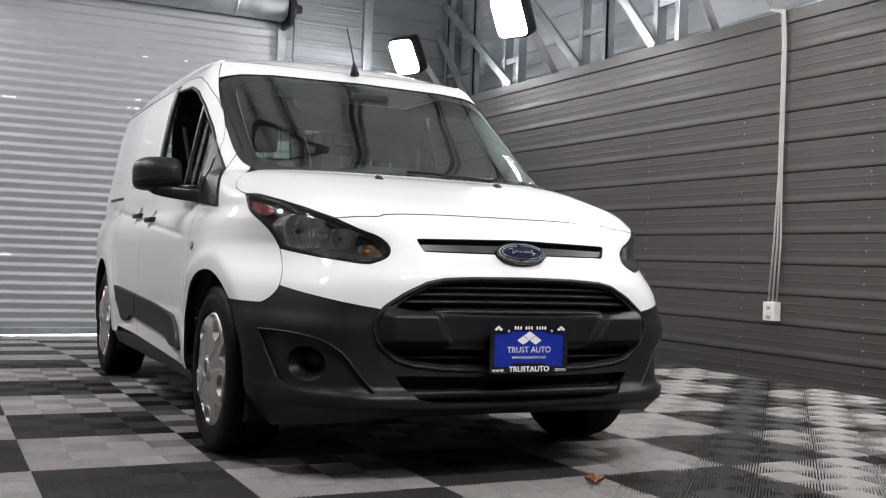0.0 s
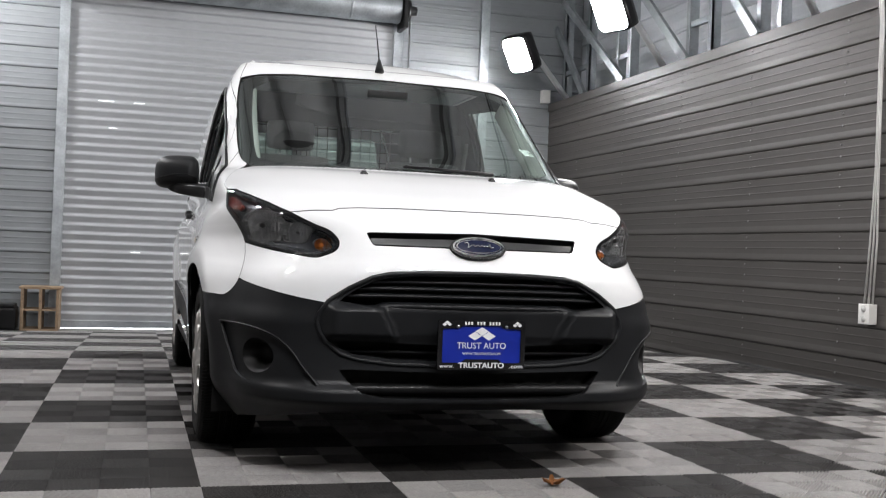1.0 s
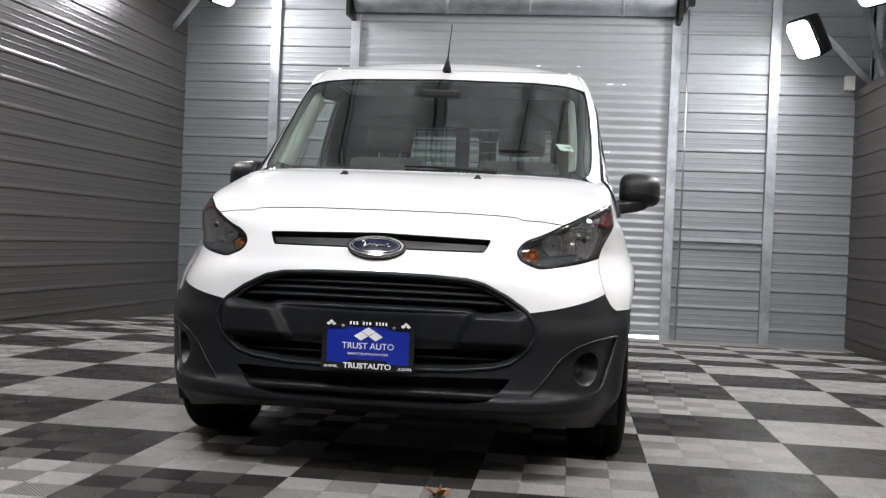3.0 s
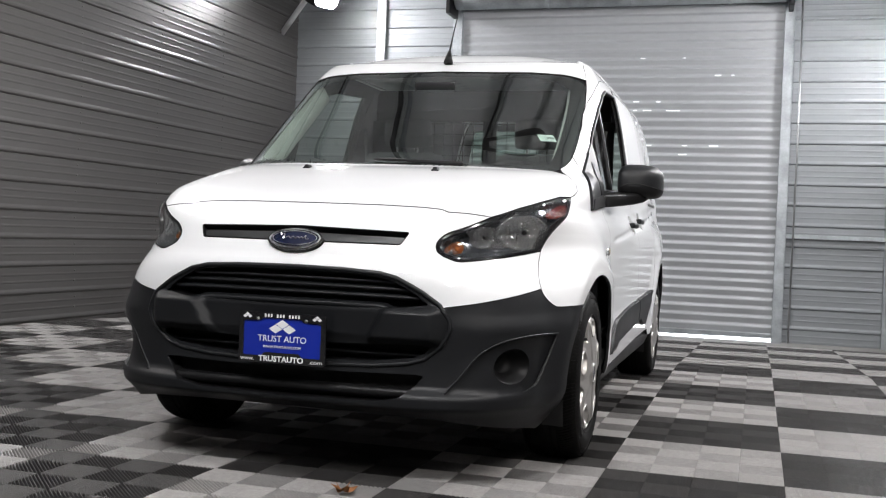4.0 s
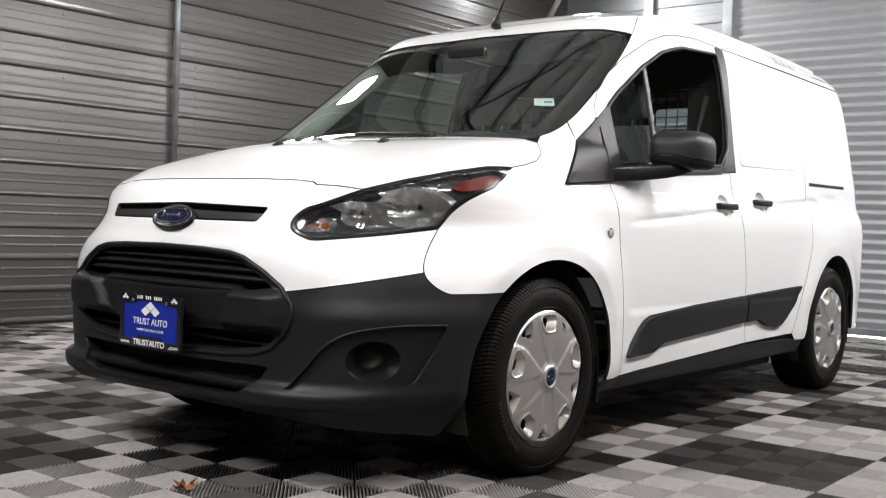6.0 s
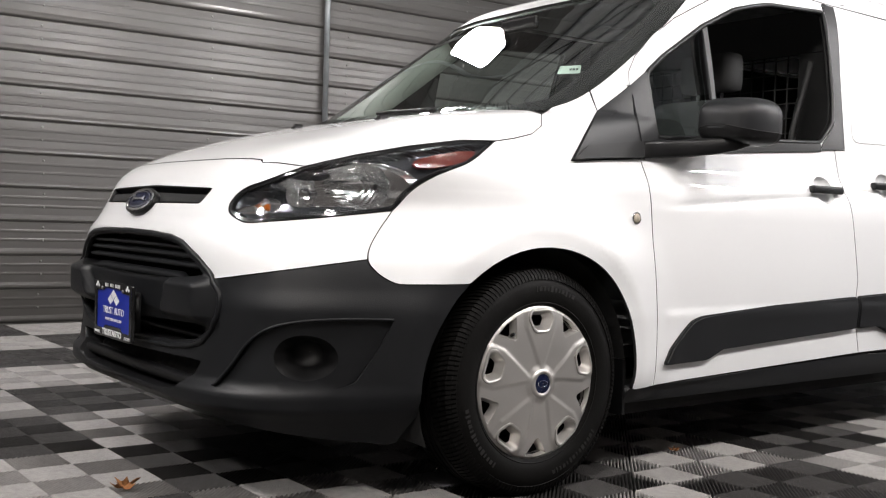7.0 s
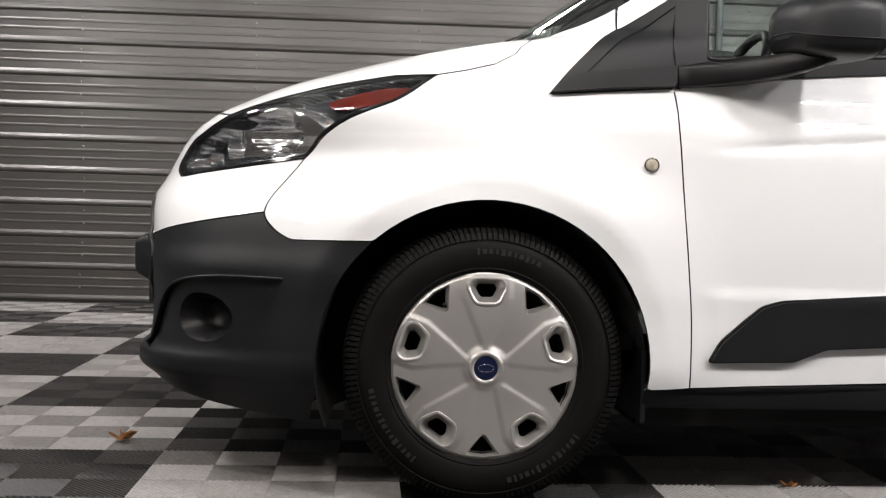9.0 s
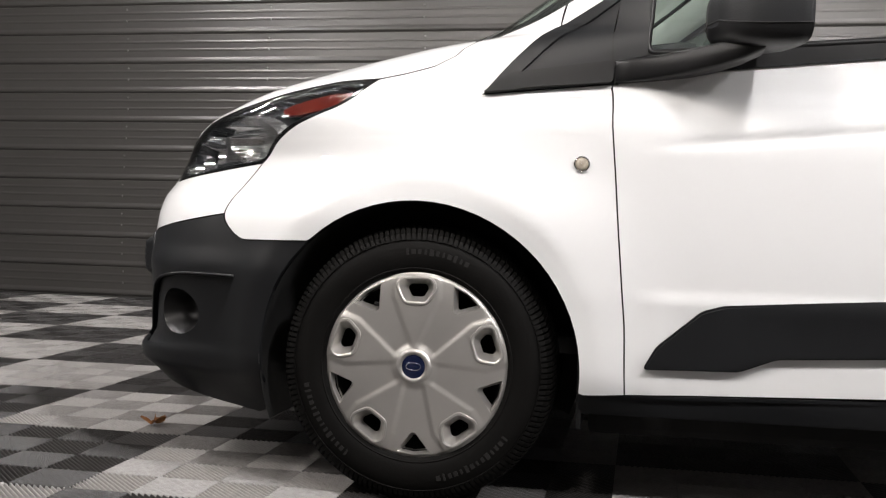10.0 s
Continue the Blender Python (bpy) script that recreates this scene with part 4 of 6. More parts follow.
plate("badge_field", oval(0.086, 0.031), [], lambda uv, d: tilted(uv, d + 0.006), M_NAVY, badge, 0.02, 0.01, 0.004, "navy blue oval")
plate("badge_seat", oval(0.103, 0.046), [oval(0.094, 0.0385)], lambda uv, d: tilted(uv, d + 0.004), M_BLACK, badge, 0.02, 0.01, 0.02, "black badge seat")
plate("badge_rim", oval(0.0955, 0.0395), [oval(0.0895, 0.0345)], lambda uv, d: tilted(uv, d + 0.008), M_CHROME, badge, 0.02, 0.01, 0.02, "chrome rim")
plate("badge_inner_line", oval(0.083, 0.0285), [oval(0.080, 0.026)], lambda uv, d: tilted(uv, d + 0.009), M_CHROME, badge, 0.02, 0.01, 0.002, "chrome line")
script = [(-0.052, 0.010), (-0.044, 0.015), (-0.036, 0.008), (-0.044, -0.010), (-0.034, -0.004), (-0.022, 0.006), (-0.014, -0.006), (-0.006, 0.006), (0.004, -0.006),
          (0.012, 0.006), (0.018, -0.005), (0.026, 0.005), (0.032, -0.006), (0.042, 0.014), (0.040, -0.006), (0.054, -0.004)]
line = smoothed(script, 2)
tube("badge_scroll", [tuple(q) for q in tilted(np.array(line), 0.009)], 0.0022, M_CHROME, badge, 6, "chrome scroll line")

# wings, doors, flanks
arch_wing = [by_y(y, z) for y, z in arc(ARCH_F, ARCH, -6, 131, 26)]
SAIL = [by_y(1.018, 0.977), by_y(1.19, 1.143), by_y(1.337, 1.236), by_y(1.322, 1.001)]
door_front = [by_y(1.318, 0.990), by_y(1.328, 0.908), by_y(1.337, 0.753), by_y(1.349, 0.612), by_y(1.363, 0.47), by_y(1.369, 0.284)]
door_front = smoothed(door_front, 2)
wing = flank[:-1] + rear_edge[:-1] + hood_side + [glass_edge(z) for z in (1.150, 1.165, 1.18, 1.195, 1.210)] + [SAIL[1], SAIL[0], SAIL[3]] + door_front + [by_y(1.275, 0.279)] + arch_wing
panel("front_wing", wing, M_PAINT, two=True, du=0.010, dv=0.009, label="gloss white front wing")
door_top = [(1.337, 1.238), (1.352, 1.285), (1.40, 1.345), (1.50, 1.428), (1.60, 1.498), (1.80, 1.600), (1.95, 1.646), (2.07, 1.668), (2.3, 1.688), (2.555, 1.682)]
door_rear = [(2.50, 1.40), (2.462, 1.10), (2.395, 1.098), (2.41, 1.0), (2.445, 0.828), (2.497, 0.609), (2.492, 0.473), (2.54, 0.327)]
WINDOW = rounded(sides([(1.397, 1.072), (1.413, 1.285), (1.50, 1.352), (1.70, 1.478), (1.88, 1.562), (2.10, 1.616), (2.46, 1.640), (2.425, 1.30), (2.40, 1.20), (2.30, 1.118)]), 0.022, 4)
DOOR = door_front[::-1] + sides(door_top) + sides(door_rear)


def cup(y0, z0, k=1.0):
    return [by_y(y0 + 0.062 * k * math.cos(q), z0 + 0.050 * k * math.sin(q)) for q in np.linspace(0, 2 * math.pi, 33)[:-1]]


CUPS = ((2.285, 0.942), (2.715, 0.972))
doors = panel("front_door", DOOR, M_PAINT, [WINDOW, cup(*CUPS[0])], two=True, thick=0.02, du=0.06, dv=0.0055, label="gloss white front door")
cab = [glass_edge(z) for z in np.linspace(1.2125, ZR, 44)]
cab = cab + [by_y(y, ZR) for y in (1.95, 2.3, 2.8, 3.5, 4.1, YE)] + sides([(YE, 1.685), (3.3, 1.682)] + door_top[::-1]) + [SAIL[2], SAIL[1]]
panel("cab_side", cab, M_PAINT, two=True, label="gloss white roof pillar")
slide_rear = [(3.10, 0.335), (3.17, 0.50), (3.31, 0.78), (3.345, 1.09), (3.30, 1.676)]
SLIDE = sides([(2.555, 1.682)] + door_rear + slide_rear)
slider = panel("sliding_door", SLIDE, M_PAINT, [cup(*CUPS[1])], two=True, thick=0.02, du=0.06, dv=0.0055, label="gloss white sliding door")
arch_back = arc(ARCH_R, ARCH, 176, 2, 26)
QUARTER = sides(slide_rear[::-1] + [(3.14, 0.30), (3.26, 0.30)] + arch_back + [(4.07, 0.30), (YE, 0.30), (YE, 1.68)])
panel("rear_quarter", QUARTER, M_PAINT, two=True, label="gloss white rear quarter panel")
for mp, fl in ((skin_at, False), (mirrored_at, True)):
    blank = rounded(sides([(2.52, 1.135), (3.285, 1.155), (3.26, 1.625), (2.585, 1.635)]), 0.04, 4)
    plate("window_blank", blank, [], mp(0.004), M_PAINT, van, 0.05, 0.04, 0.006, flip=fl)
    # slot drawn as a flat dark strip on the panel
    plate("rail_slot", rounded(sides([(3.40, 1.085), (4.0, 1.092), (4.0, 1.108), (3.40, 1.101)]), 0.006, 2), [], mp(0.003), M_SHELL, van, 0.05, 0.01, 0.003, flip=fl)
    plate("sill", sides([(1.262, 0.226), (3.25, 0.23), (3.26, 0.296), (2.54, 0.318), (1.262, 0.275)]), [], mp(-0.010), M_BUMPER, van, 0.04, 0.02, 0.03, "dark plastic sill", flip=fl)
    moulding = [(1.407, 0.348), (1.436, 0.40), (1.535, 0.486), (1.583, 0.500), (1.98, 0.525), (2.487, 0.546), (2.487, 0.424), (1.98, 0.399), (1.70, 0.384), (1.655, 0.366), (1.62, 0.352)]
    a = plate("side_moulding", shrunk(dense(rounded(sides(moulding), 0.012, 3), 0.02), 0.004), [], mp(0.017), M_BUMPER, van, 0.03, 0.02, 0.012, "dark grey door moulding", flip=fl)
    plate("moulding_edge", dense(rounded(sides(moulding), 0.012, 3), 0.03), [], mp(0.009), M_BUMPER, a, 0.03, 0.02, 0.01, flip=fl)
    moulding = [(2.503, 0.547), (3.165, 0.573), (3.06, 0.47), (2.987, 0.418), (2.93, 0.388), (2.86, 0.380), (2.73, 0.397), (2.64, 0.428), (2.503, 0.424)]
    a = plate("side_moulding", shrunk(dense(rounded(sides(moulding), 0.012, 3), 0.02), 0.004), [], mp(0.017), M_BUMPER, van, 0.03, 0.02, 0.012, "dark grey door moulding", flip=fl)
    plate("moulding_edge", dense(rounded(sides(moulding), 0.012, 3), 0.03), [], mp(0.009), M_BUMPER, a, 0.03, 0.02, 0.01, flip=fl)
    # mirror triangle, belt strip, pillar cover, window seal
    plate("mirror_sail", shrunk(dense(rounded(SAIL, 0.008, 3), 0.02), 0.0012), [], mp(0.005), M_BUMPER, van, 0.02, 0.02, 0.012, "satin dark mirror triangle", flip=fl)
    brow = sides([(1.020, 0.978), (1.185, 1.136), (1.335, 1.232), (1.334, 1.206), (1.195, 1.112), (1.088, 1.010)])
    plate("sail_edge", dense(rounded(brow, 0.006, 3), 0.02), [], mp(0.011), M_BUMPER, van, 0.02, 0.012, 0.010, flip=fl)
    foot = sides([(1.016, 0.976), (1.084, 1.024), (1.324, 1.053), (1.321, 1.001), (1.15, 0.990)])
    plate("sail_bar", dense(rounded(foot, 0.010, 3), 0.015), [], mp(0.017), M_BLACK, van, 0.02, 0.012, 0.018, "black lower bar of the mirror triangle", flip=fl)
    # black strip over the paint at the mirror gap, painted as its shade
    gap_shade = sides([(1.312, 0.998), (1.327, 1.238), (1.347, 1.238), (1.333, 0.998)])
    plate("mirror_foot_seal", dense(gap_shade, 0.02), [], mp(0.0042), M_BLACK, van, 0.02, 0.02, 0.004, flip=fl)
    gore = sides([(1.3222, 1.050), (1.3372, 1.237), (1.413, 1.290), (1.398, 1.066)])
    plate("mirror_gore", dense(rounded(gore, 0.006, 2), 0.02), [], mp(0.009), M_BUMPER, van, 0.02, 0.02, 0.012, "satin dark mirror foot panel", flip=fl)
    belt = sides([(1.326, 1.003), (1.327, 1.062), (1.40, 1.074), (2.30, 1.114), (2.30, 1.084), (1.75, 1.046), (1.6, 1.034)])
    plate("belt_strip", dense(rounded(belt, 0.006, 2), 0.03), [], mp(0.006), M_BLACK, van, 0.04, 0.015, 0.014, "dark plastic belt strip", flip=fl)
    pillar = sides([(2.30, 1.090), (2.452, 1.100), (2.492, 1.40), (2.548, 1.672), (2.47, 1.676), (2.432, 1.30), (2.408, 1.195), (2.315, 1.112)])
    plate("pillar_cover", dense(rounded(pillar, 0.006, 2), 0.03), [], mp(0.005), M_BUMPER, van, 0.03, 0.03, 0.012, "satin dark pillar cover", flip=fl)
    tube("window_seal", [tuple(p) for p in mp(0.0)(dense(WINDOW, 0.03), 0.0)], 0.009, M_BLACK, van, 6, closed=True)
    post = sides([(1.700, 1.086), (1.718, 1.087), (1.724, 1.492), (1.700, 1.480)])
    plate("quarter_light_bar", dense(post, 0.03), [], mp(0.002), M_BUMPER, van, 0.03, 0.03, 0.014, flip=fl)
    quarter = sides([(1.392, 1.066), (1.410, 1.29), (1.50, 1.356), (1.706, 1.488), (1.706, 1.082)])
    corner = mp(0.0)(np.array(sides([(1.40, 1.07), (1.70, 1.09), (1.42, 1.29)])), 0.0) - np.array([(0.026, 0, 0), (0.026, 0, 0), (0.004, 0, 0)]) * (-1 if fl else 1)
    plane = np.linalg.solve(np.stack([np.ones(3), corner[:, 1], corner[:, 2]], 1), corner[:, 0])

    def flat_pane(uz, d):
        p = mp(0.0)(uz, 0.0)
        return np.stack([plane[0] + plane[1] * p[:, 1] + plane[2] * p[:, 2] + (-d if fl else d), p[:, 1], p[:, 2]], 1)
    g = plate("quarter_glass", dense(quarter, 0.04), [], flat_pane, M_GLASS, van, 0.05, 0.05, 0, "tinted quarter glass", flip=fl)
    g.visible_shadow = False
# windscreen with its dark border
top = [by_x(0.685, 1.612), by_x(0.62, 1.632), by_x(0.45, 1.645), by_x(0.0, 1.653)]
SCREEN = both([by_x(0.0, 1.135), by_x(0.45, 1.131), by_x(0.60, 1.129)] + [glass_edge(z) for z in np.linspace(1.132, 1.585, 36)] + top)
scr = dense(SCREEN, 0.04)
screen = plate("windscreen", dense(scr, 0.04), [], skin_at(-0.004), M_GLASS, van, 0.05, 0.03, 0, "tinted windscreen with dark border")
screen.visible_shadow = False


def frit_edge(z, k=0.062):
    return by_x(float(screen_half(z)) - k, z)


clear_part = both([by_x(0.0, 1.160), by_x(0.45, 1.158), by_x(0.60, 1.164)] + [frit_edge(z) for z in np.linspace(1.185, 1.555, 24)] + [by_x(0.57, 1.606), by_x(0.45, 1.620), by_x(0.0, 1.634)])
border = plate("screen_border", dense(SCREEN, 0.03), [rounded(dense(clear_part, 0.05), 0.05, 3)], skin_at(-0.008), M_BLACK, screen, 0.03, 0.02, 0, "black printed border")
head = [by_x(0.0, 1.658), by_x(0.45, 1.650), by_x(0.60, 1.640), *[glass_edge(z) for z in np.linspace(1.619, ZR, 10)], by_x(0.5, ZR), by_x(0.0, ZR)]
panel("roof_header", both(head), M_PAINT, gap=0.001, dv=0.012)

# roof
ridge = curve_through([1.79, 1.88, 2.0, 2.3, 2.8, 3.5, 4.1, YE], [0.0, 0.035, 0.072, 0.125, 0.150, 0.145, 0.11, 0.0])
_rx = skin0(_ut, np.full(700, ZR))
AR = float(half_width(ZR))


def roof_at(xy, d):
    x, y = xy[:, 0], xy[:, 1]
    lead = np.interp(np.abs(x), _rx[:, 0], _rx[:, 1])
    edge = np.interp(y, [Y0, 3.2, 4.15, YE], [AR, AR, AR * 0.975, AR * 0.87])
    crown = np.clip(1 - np.abs(x / edge) ** 2.6, 0, 1) ** 0.6
    h = ridge(1.79 + np.clip(y - lead, 0, None)) * crown
    rib = 0.006 * np.sum([np.exp(-((np.abs(x) - c) / 0.02) ** 2) for c in (0.16, 0.42)], axis=0) * ease(y, 2.2, 2.4) * ease(y, 4.1, 3.9)
    return np.stack([x, y, ZR + h + rib + d], 1)


rim_l = [tuple(p) for p in skin(dense([by_x(0, ZR), (by_y(YE - 0.01, ZR))], 0.03, False))[:, :2]]
outline = rim_l + [(-x, y) for x, y in reversed(rim_l) if x > 1e-5]
plate("roof", outline, [], roof_at, M_PAINT, van, 0.05, 0.05, 0.01, "gloss white roof with pressed ribs")
for sgn in (1, -1):
    ditch = [(sgn * 0.615, y) for y in np.linspace(1.98, 4.0, 26)]
    tube("roof_ditch_strip", [tuple(p + np.array([0, 0, 0.002])) for p in roof_at(np.array(ditch), 0.0)], 0.010, M_PAINT, van, 6)
# aerial
ab = roof_at(np.array([(0.0, 1.755)]), 0.0)[0]
aerial = new("aerial")
aerial.parent = van
tube("aerial_foot", [(0, ab[1] - 0.012, ab[2] - 0.01), (0, ab[1] - 0.004, ab[2] + 0.02), (0, ab[1] + 0.006, ab[2] + 0.055)], [0.024, 0.018, 0.007], M_BLACK, aerial, 12)
tube("aerial_mast", [(0, ab[1] + 0.006, ab[2] + 0.05), (0, ab[1] + 0.065, ab[2] + 0.16), (0, ab[1] + 0.125, ab[2] + 0.255)], [0.0045, 0.0035, 0.0025], M_BLACK, aerial, 8)

# tail
tail_line = skin([by_y(YE - 0.002, z) for z in np.linspace(0.30, ZR, 20)])
ring = [tuple(p) for p in tail_line] + [(-p[0], p[1], p[2]) for p in tail_line[::-1]]
rear = np.array([(x, z) for x, y, z in ring])
panes = [rounded([(sx * 0.07, 1.13), (sx * 0.64, 1.13), (sx * 0.56, 1.64), (sx * 0.07, 1.64)], 0.04, 4) for sx in (1, -1)]


def on_tail(uv, d):
    return np.stack([uv[:, 0], np.full(len(uv), YE - 0.001) + d, uv[:, 1]], 1)


plate("tail_door", dense(rear, 0.06), [dense(p, 0.04) for p in panes], on_tail, M_PAINT, van, 0.1, 0.1, 0.02, "white rear doors with glass", flip=True)
for p in panes:
    g = plate("rear_glass", dense(shrunk(p, -0.006), 0.05), [], lambda uv, d: on_tail(uv, d - 0.008), M_GLASS, van, 0.2, 0.2, 0, "tinted rear door glass", flip=True)
    g.visible_shadow = False
box_part("rear_bumper", (-0.80, YE - 0.10, 0.28), (0.80, YE + 0.05, 0.48), M_BUMPER, van, 0.03)

# dark shell behind the gaps, its black standing in for their shade
UEND = by_y(YE - 0.02, 1.0)[0]
shell_out = [by_x(0.0, 0.25), by_y(0.45, 0.2)] + [by_y(y, z) for y, z in arc(ARCH_F, ARCH + 0.01, 195, -12, 24)] + [by_y(1.29, 0.24), by_y(3.24, 0.26)] + sides(arc(ARCH_R, ARCH + 0.01, 187, -4, 24)) + [(UEND, 0.32), (UEND, ZR - 0.01), by_y(2.0, ZR - 0.01)]
shell_out += [glass_edge(z) for z in np.linspace(ZR - 0.01, 1.15, 30)] + [by_x(0.0, 1.14)]
WINDOW_OUT = shrunk(np.array(WINDOW), -0.004)
shell_holes = [cup(*CUPS[0]), cup(*CUPS[1]), dense(WINDOW_OUT, 0.03), dense(shrunk(np.array(HEADLAMP), 0.012), 0.03), dense(shrunk(np.array(FOG), 0.004), 0.03)]
for sgn, mp in ((1, skin_at), (-1, mirrored_at)):
    cut = list(shell_holes)
    cut.append(dense([(u if u > 0.03 else -0.05, z) for u, z in shrunk(np.array([by_x(x, z) for x, z in ((0.02, 0.74), (0.33, 0.73), (0.47, 0.67), (0.545, 0.61), (0.57, 0.54), (0.53, 0.47), (0.49, 0.43), (0.50, 0.39), (0.42, 0.30), (0.33, 0.28), (0.02, 0.275))]), -0.002)], 0.03))
    cut.append(dense([by_x(x, z) for x, z in ((-0.05, 0.805), (0.375, 0.805), (0.40, 0.865), (-0.05, 0.875))], 0.03))
    plate("inner_shell", dense(shell_out, 0.03), cut, mp(-0.016), M_SHELL, van, 0.06, 0.03, 0, flip=sgn < 0)
box_part("underbody", (-0.56, 0.45, 0.26), (0.56, 4.2, 0.32), M_SHELL, van, 0.02)
# pan set low and wide to block light under the van
box_part("shading_floor_pan", (-0.74, 1.28, 0.160), (0.74, 3.24, 0.28), M_SHELL, van, 0.02)
for cy, cz in (ARCH_F, ARCH_R):
    for sgn in (1, -1):
        prof = [(0.0, ARCH + 0.004), (-0.27, ARCH - 0.01), (-0.29, 0.02)]
        v, f = lathe(prof, 48, (sgn * 0.868, cy, cz), 'x', sgn)
        f = [t for t in f if sum(v[i][2] for i in t) / 4 > (0.16 if max(t[0] % 3, t[2] % 3) < 2 and v[t[0]][1] < cy else 0.25)]
        mesh_ob("wheel_arch_liner", v, f, M_SHELL, True, van)
for sgn in (1, -1):
    flap = box_bm(bmesh.new(), (0.60, 1.258, 0.195), (0.872, 1.270, 0.37), 0.003)
    for v in flap.verts:
        v.co.x *= sgn
    part("mud_flap", flap, M_BLACK, van, "black front mud flap")

# ---- headlamps ----
for sgn, mp in ((1, skin_at), (-1, mirrored_at)):
    lamp = new("headlamp")
    lamp.parent = van
    fl = sgn < 0
    out = shrunk(dense(rounded(HEADLAMP, 0.012, 3), 0.02), 0.003)
    lens = plate("lens", out, [], mp(0.001), M_LENS, lamp, 0.03, 0.02, 0.0, "clear lens", flip=fl)
    lens.visible_shadow = False
    plate("lamp_rim", out, [shrunk(out, 0.007)], mp(-0.002), M_GLOSSBLACK, lamp, 0.02, 0.02, 0.02, "gloss black rim", flip=fl)
    # a dark bezel sunk behind the lens, with two round bowls and the turn lamp's bowl, all facing forwards
    inner = shrunk(out, 0.008)
    wells = []
    # the main and the small bowl run into one another over a saddle: (x, z, rx, rz, rim, depth, flute)
    pair = ((0.713, 0.872, 0.072, 0.063, 0.400, 0.058, 0.0115), (0.602, 0.848, 0.041, 0.039, 0.262, 0.045, 0.010))
    turn = ((0.530, 0.809, 0.027, 0.022, 0.182, 0.022, 0.006),)
    (ax, az, aw, ah), (bx, bz, bw, bh) = pair[0][:4], pair[1][:4]
    saddle = [(ax + aw * math.cos(q), az + ah * math.sin(q)) for q in np.radians(np.linspace(-118, 140, 28))]
    saddle += [(0.648, 0.893), (0.638, 0.884)]
    saddle += [(bx + bw * math.cos(q), bz + bh * math.sin(q)) for q in np.radians(np.linspace(62, 258, 20))]
    ring = [(turn[0][0] + turn[0][2] * math.cos(q), turn[0][1] + turn[0][3] * math.sin(q)) for q in np.linspace(0, 2 * math.pi, 33)[:-1]]
    for outline, bowls in ((saddle, pair), (ring, turn)):
        wells.append((dense(np.array([by_x(x, z) for x, z in outline]), 0.008), bowls))

    def sunk(uz, d):
        p = skin(uz).copy()
        away = np.min(np.hypot(uz[:, None, 0] - inner[None, :, 0], uz[:, None, 1] - inner[None, :, 1]), axis=1)
        p[:, 1] += 0.012 + 0.064 * ease(away, 0.0, 0.016) - d
        p[:, 0] *= sgn
        return p
    plate("lamp_bezel", inner, [w[0] for w in wells], sunk, M_HOUSING, lamp, 0.008, 0.006, 0.0, "gloss dark bezel", flip=fl)
    for loop, bowls in wells:
        def bowl(uz, d):
            p = skin(uz).copy()
            x, z = p[:, 0], p[:, 2]
            if len(bowls) > 1:
                deep = np.interp(x, [bowls[1][0] - 0.04, bowls[1][0], bowls[1][0] + 0.030, bowls[0][0] - 0.055, bowls[0][0], bowls[0][0] + 0.07], [0.225, 0.255, 0.275, 0.335, 0.392, 0.400])
            else:
                deep = np.full(len(x), bowls[0][4])
            for cx, cz, rx, rz, rim_y, sink, flute in bowls:
                full = np.clip(1 - ((x - cx) / rx) ** 2 - ((z - cz) / rz) ** 2, 0, 1)
                groove = 0.24 * flute * np.abs(np.sin(math.pi * (x - cx) / flute)) * ease(full, 0.05, 0.2)
                deep = np.maximum(deep, np.where(full > 0, rim_y + sink * full + groove, 0.0))
            p[:, 1] = np.maximum(deep, p[:, 1] + 0.03) - d
            p[:, 0] *= sgn
            return p
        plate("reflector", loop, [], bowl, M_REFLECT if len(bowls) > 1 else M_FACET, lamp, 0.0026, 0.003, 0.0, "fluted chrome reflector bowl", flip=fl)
        near, far = sunk(loop, 0.0), bowl(loop, 0.0)
        kk = len(loop)
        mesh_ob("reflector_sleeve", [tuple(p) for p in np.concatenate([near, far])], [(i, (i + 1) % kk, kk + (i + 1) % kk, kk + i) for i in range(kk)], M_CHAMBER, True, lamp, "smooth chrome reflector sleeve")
        tube("reflector_rim", [tuple(p) for p in near], 0.0018, M_CHROME, lamp, 6, closed=True)
        for cx, cz, rx, rz, rim_y, sink, flute in bowls if len(bowls) > 1 else ():
            r = 0.20 * rx + 0.002
            tip = rim_y + sink * 0.35
            v, f = lathe([(0.04, r * 0.8), (0.004, r), (0.0, r * 0.9), (0.001, r * 0.62), (0.006, r * 0.5), (0.006, 0.0004)], 24, (sgn * cx, tip, cz), 'y', 1)
            mesh_ob("bulb_cap", v, f, M_CHROME, True, lamp)
            v, f = lathe([(-0.001, r * 0.55), (-0.001, 0.0003)], 20, (sgn * cx, tip, cz), 'y', 1)
            mesh_ob("bulb_tip", v, f, M_BLACK, True, lamp)
    v, f = lathe([(-0.010, 0.001), (-0.007, 0.007), (0.0, 0.010), (0.010, 0.009), (0.02, 0.007)], 16, (sgn * 0.532, 0.186, 0.808), 'y', 1)
    mesh_ob("turn_bulb", v, f, M_AMBER, True, lamp, "amber turn bulb")
    line = [(0.545, 0.785), (0.61, 0.776), (0.775, 0.797), (0.965, 0.820)]
    tube("bezel_step", [tuple(p) for p in mp(-0.010)(dense(smoothed(line, 2), 0.02, False), 0.0)], 0.0022, M_CHROME, lamp, 6)
    strip = [(1.036, 0.944), (1.062, 0.931), (1.1065, 0.931), (1.19, 0.948), (1.226, 0.968), (1.238, 0.986), (1.176, 0.984), (1.11, 0.972), (1.052, 0.957)]
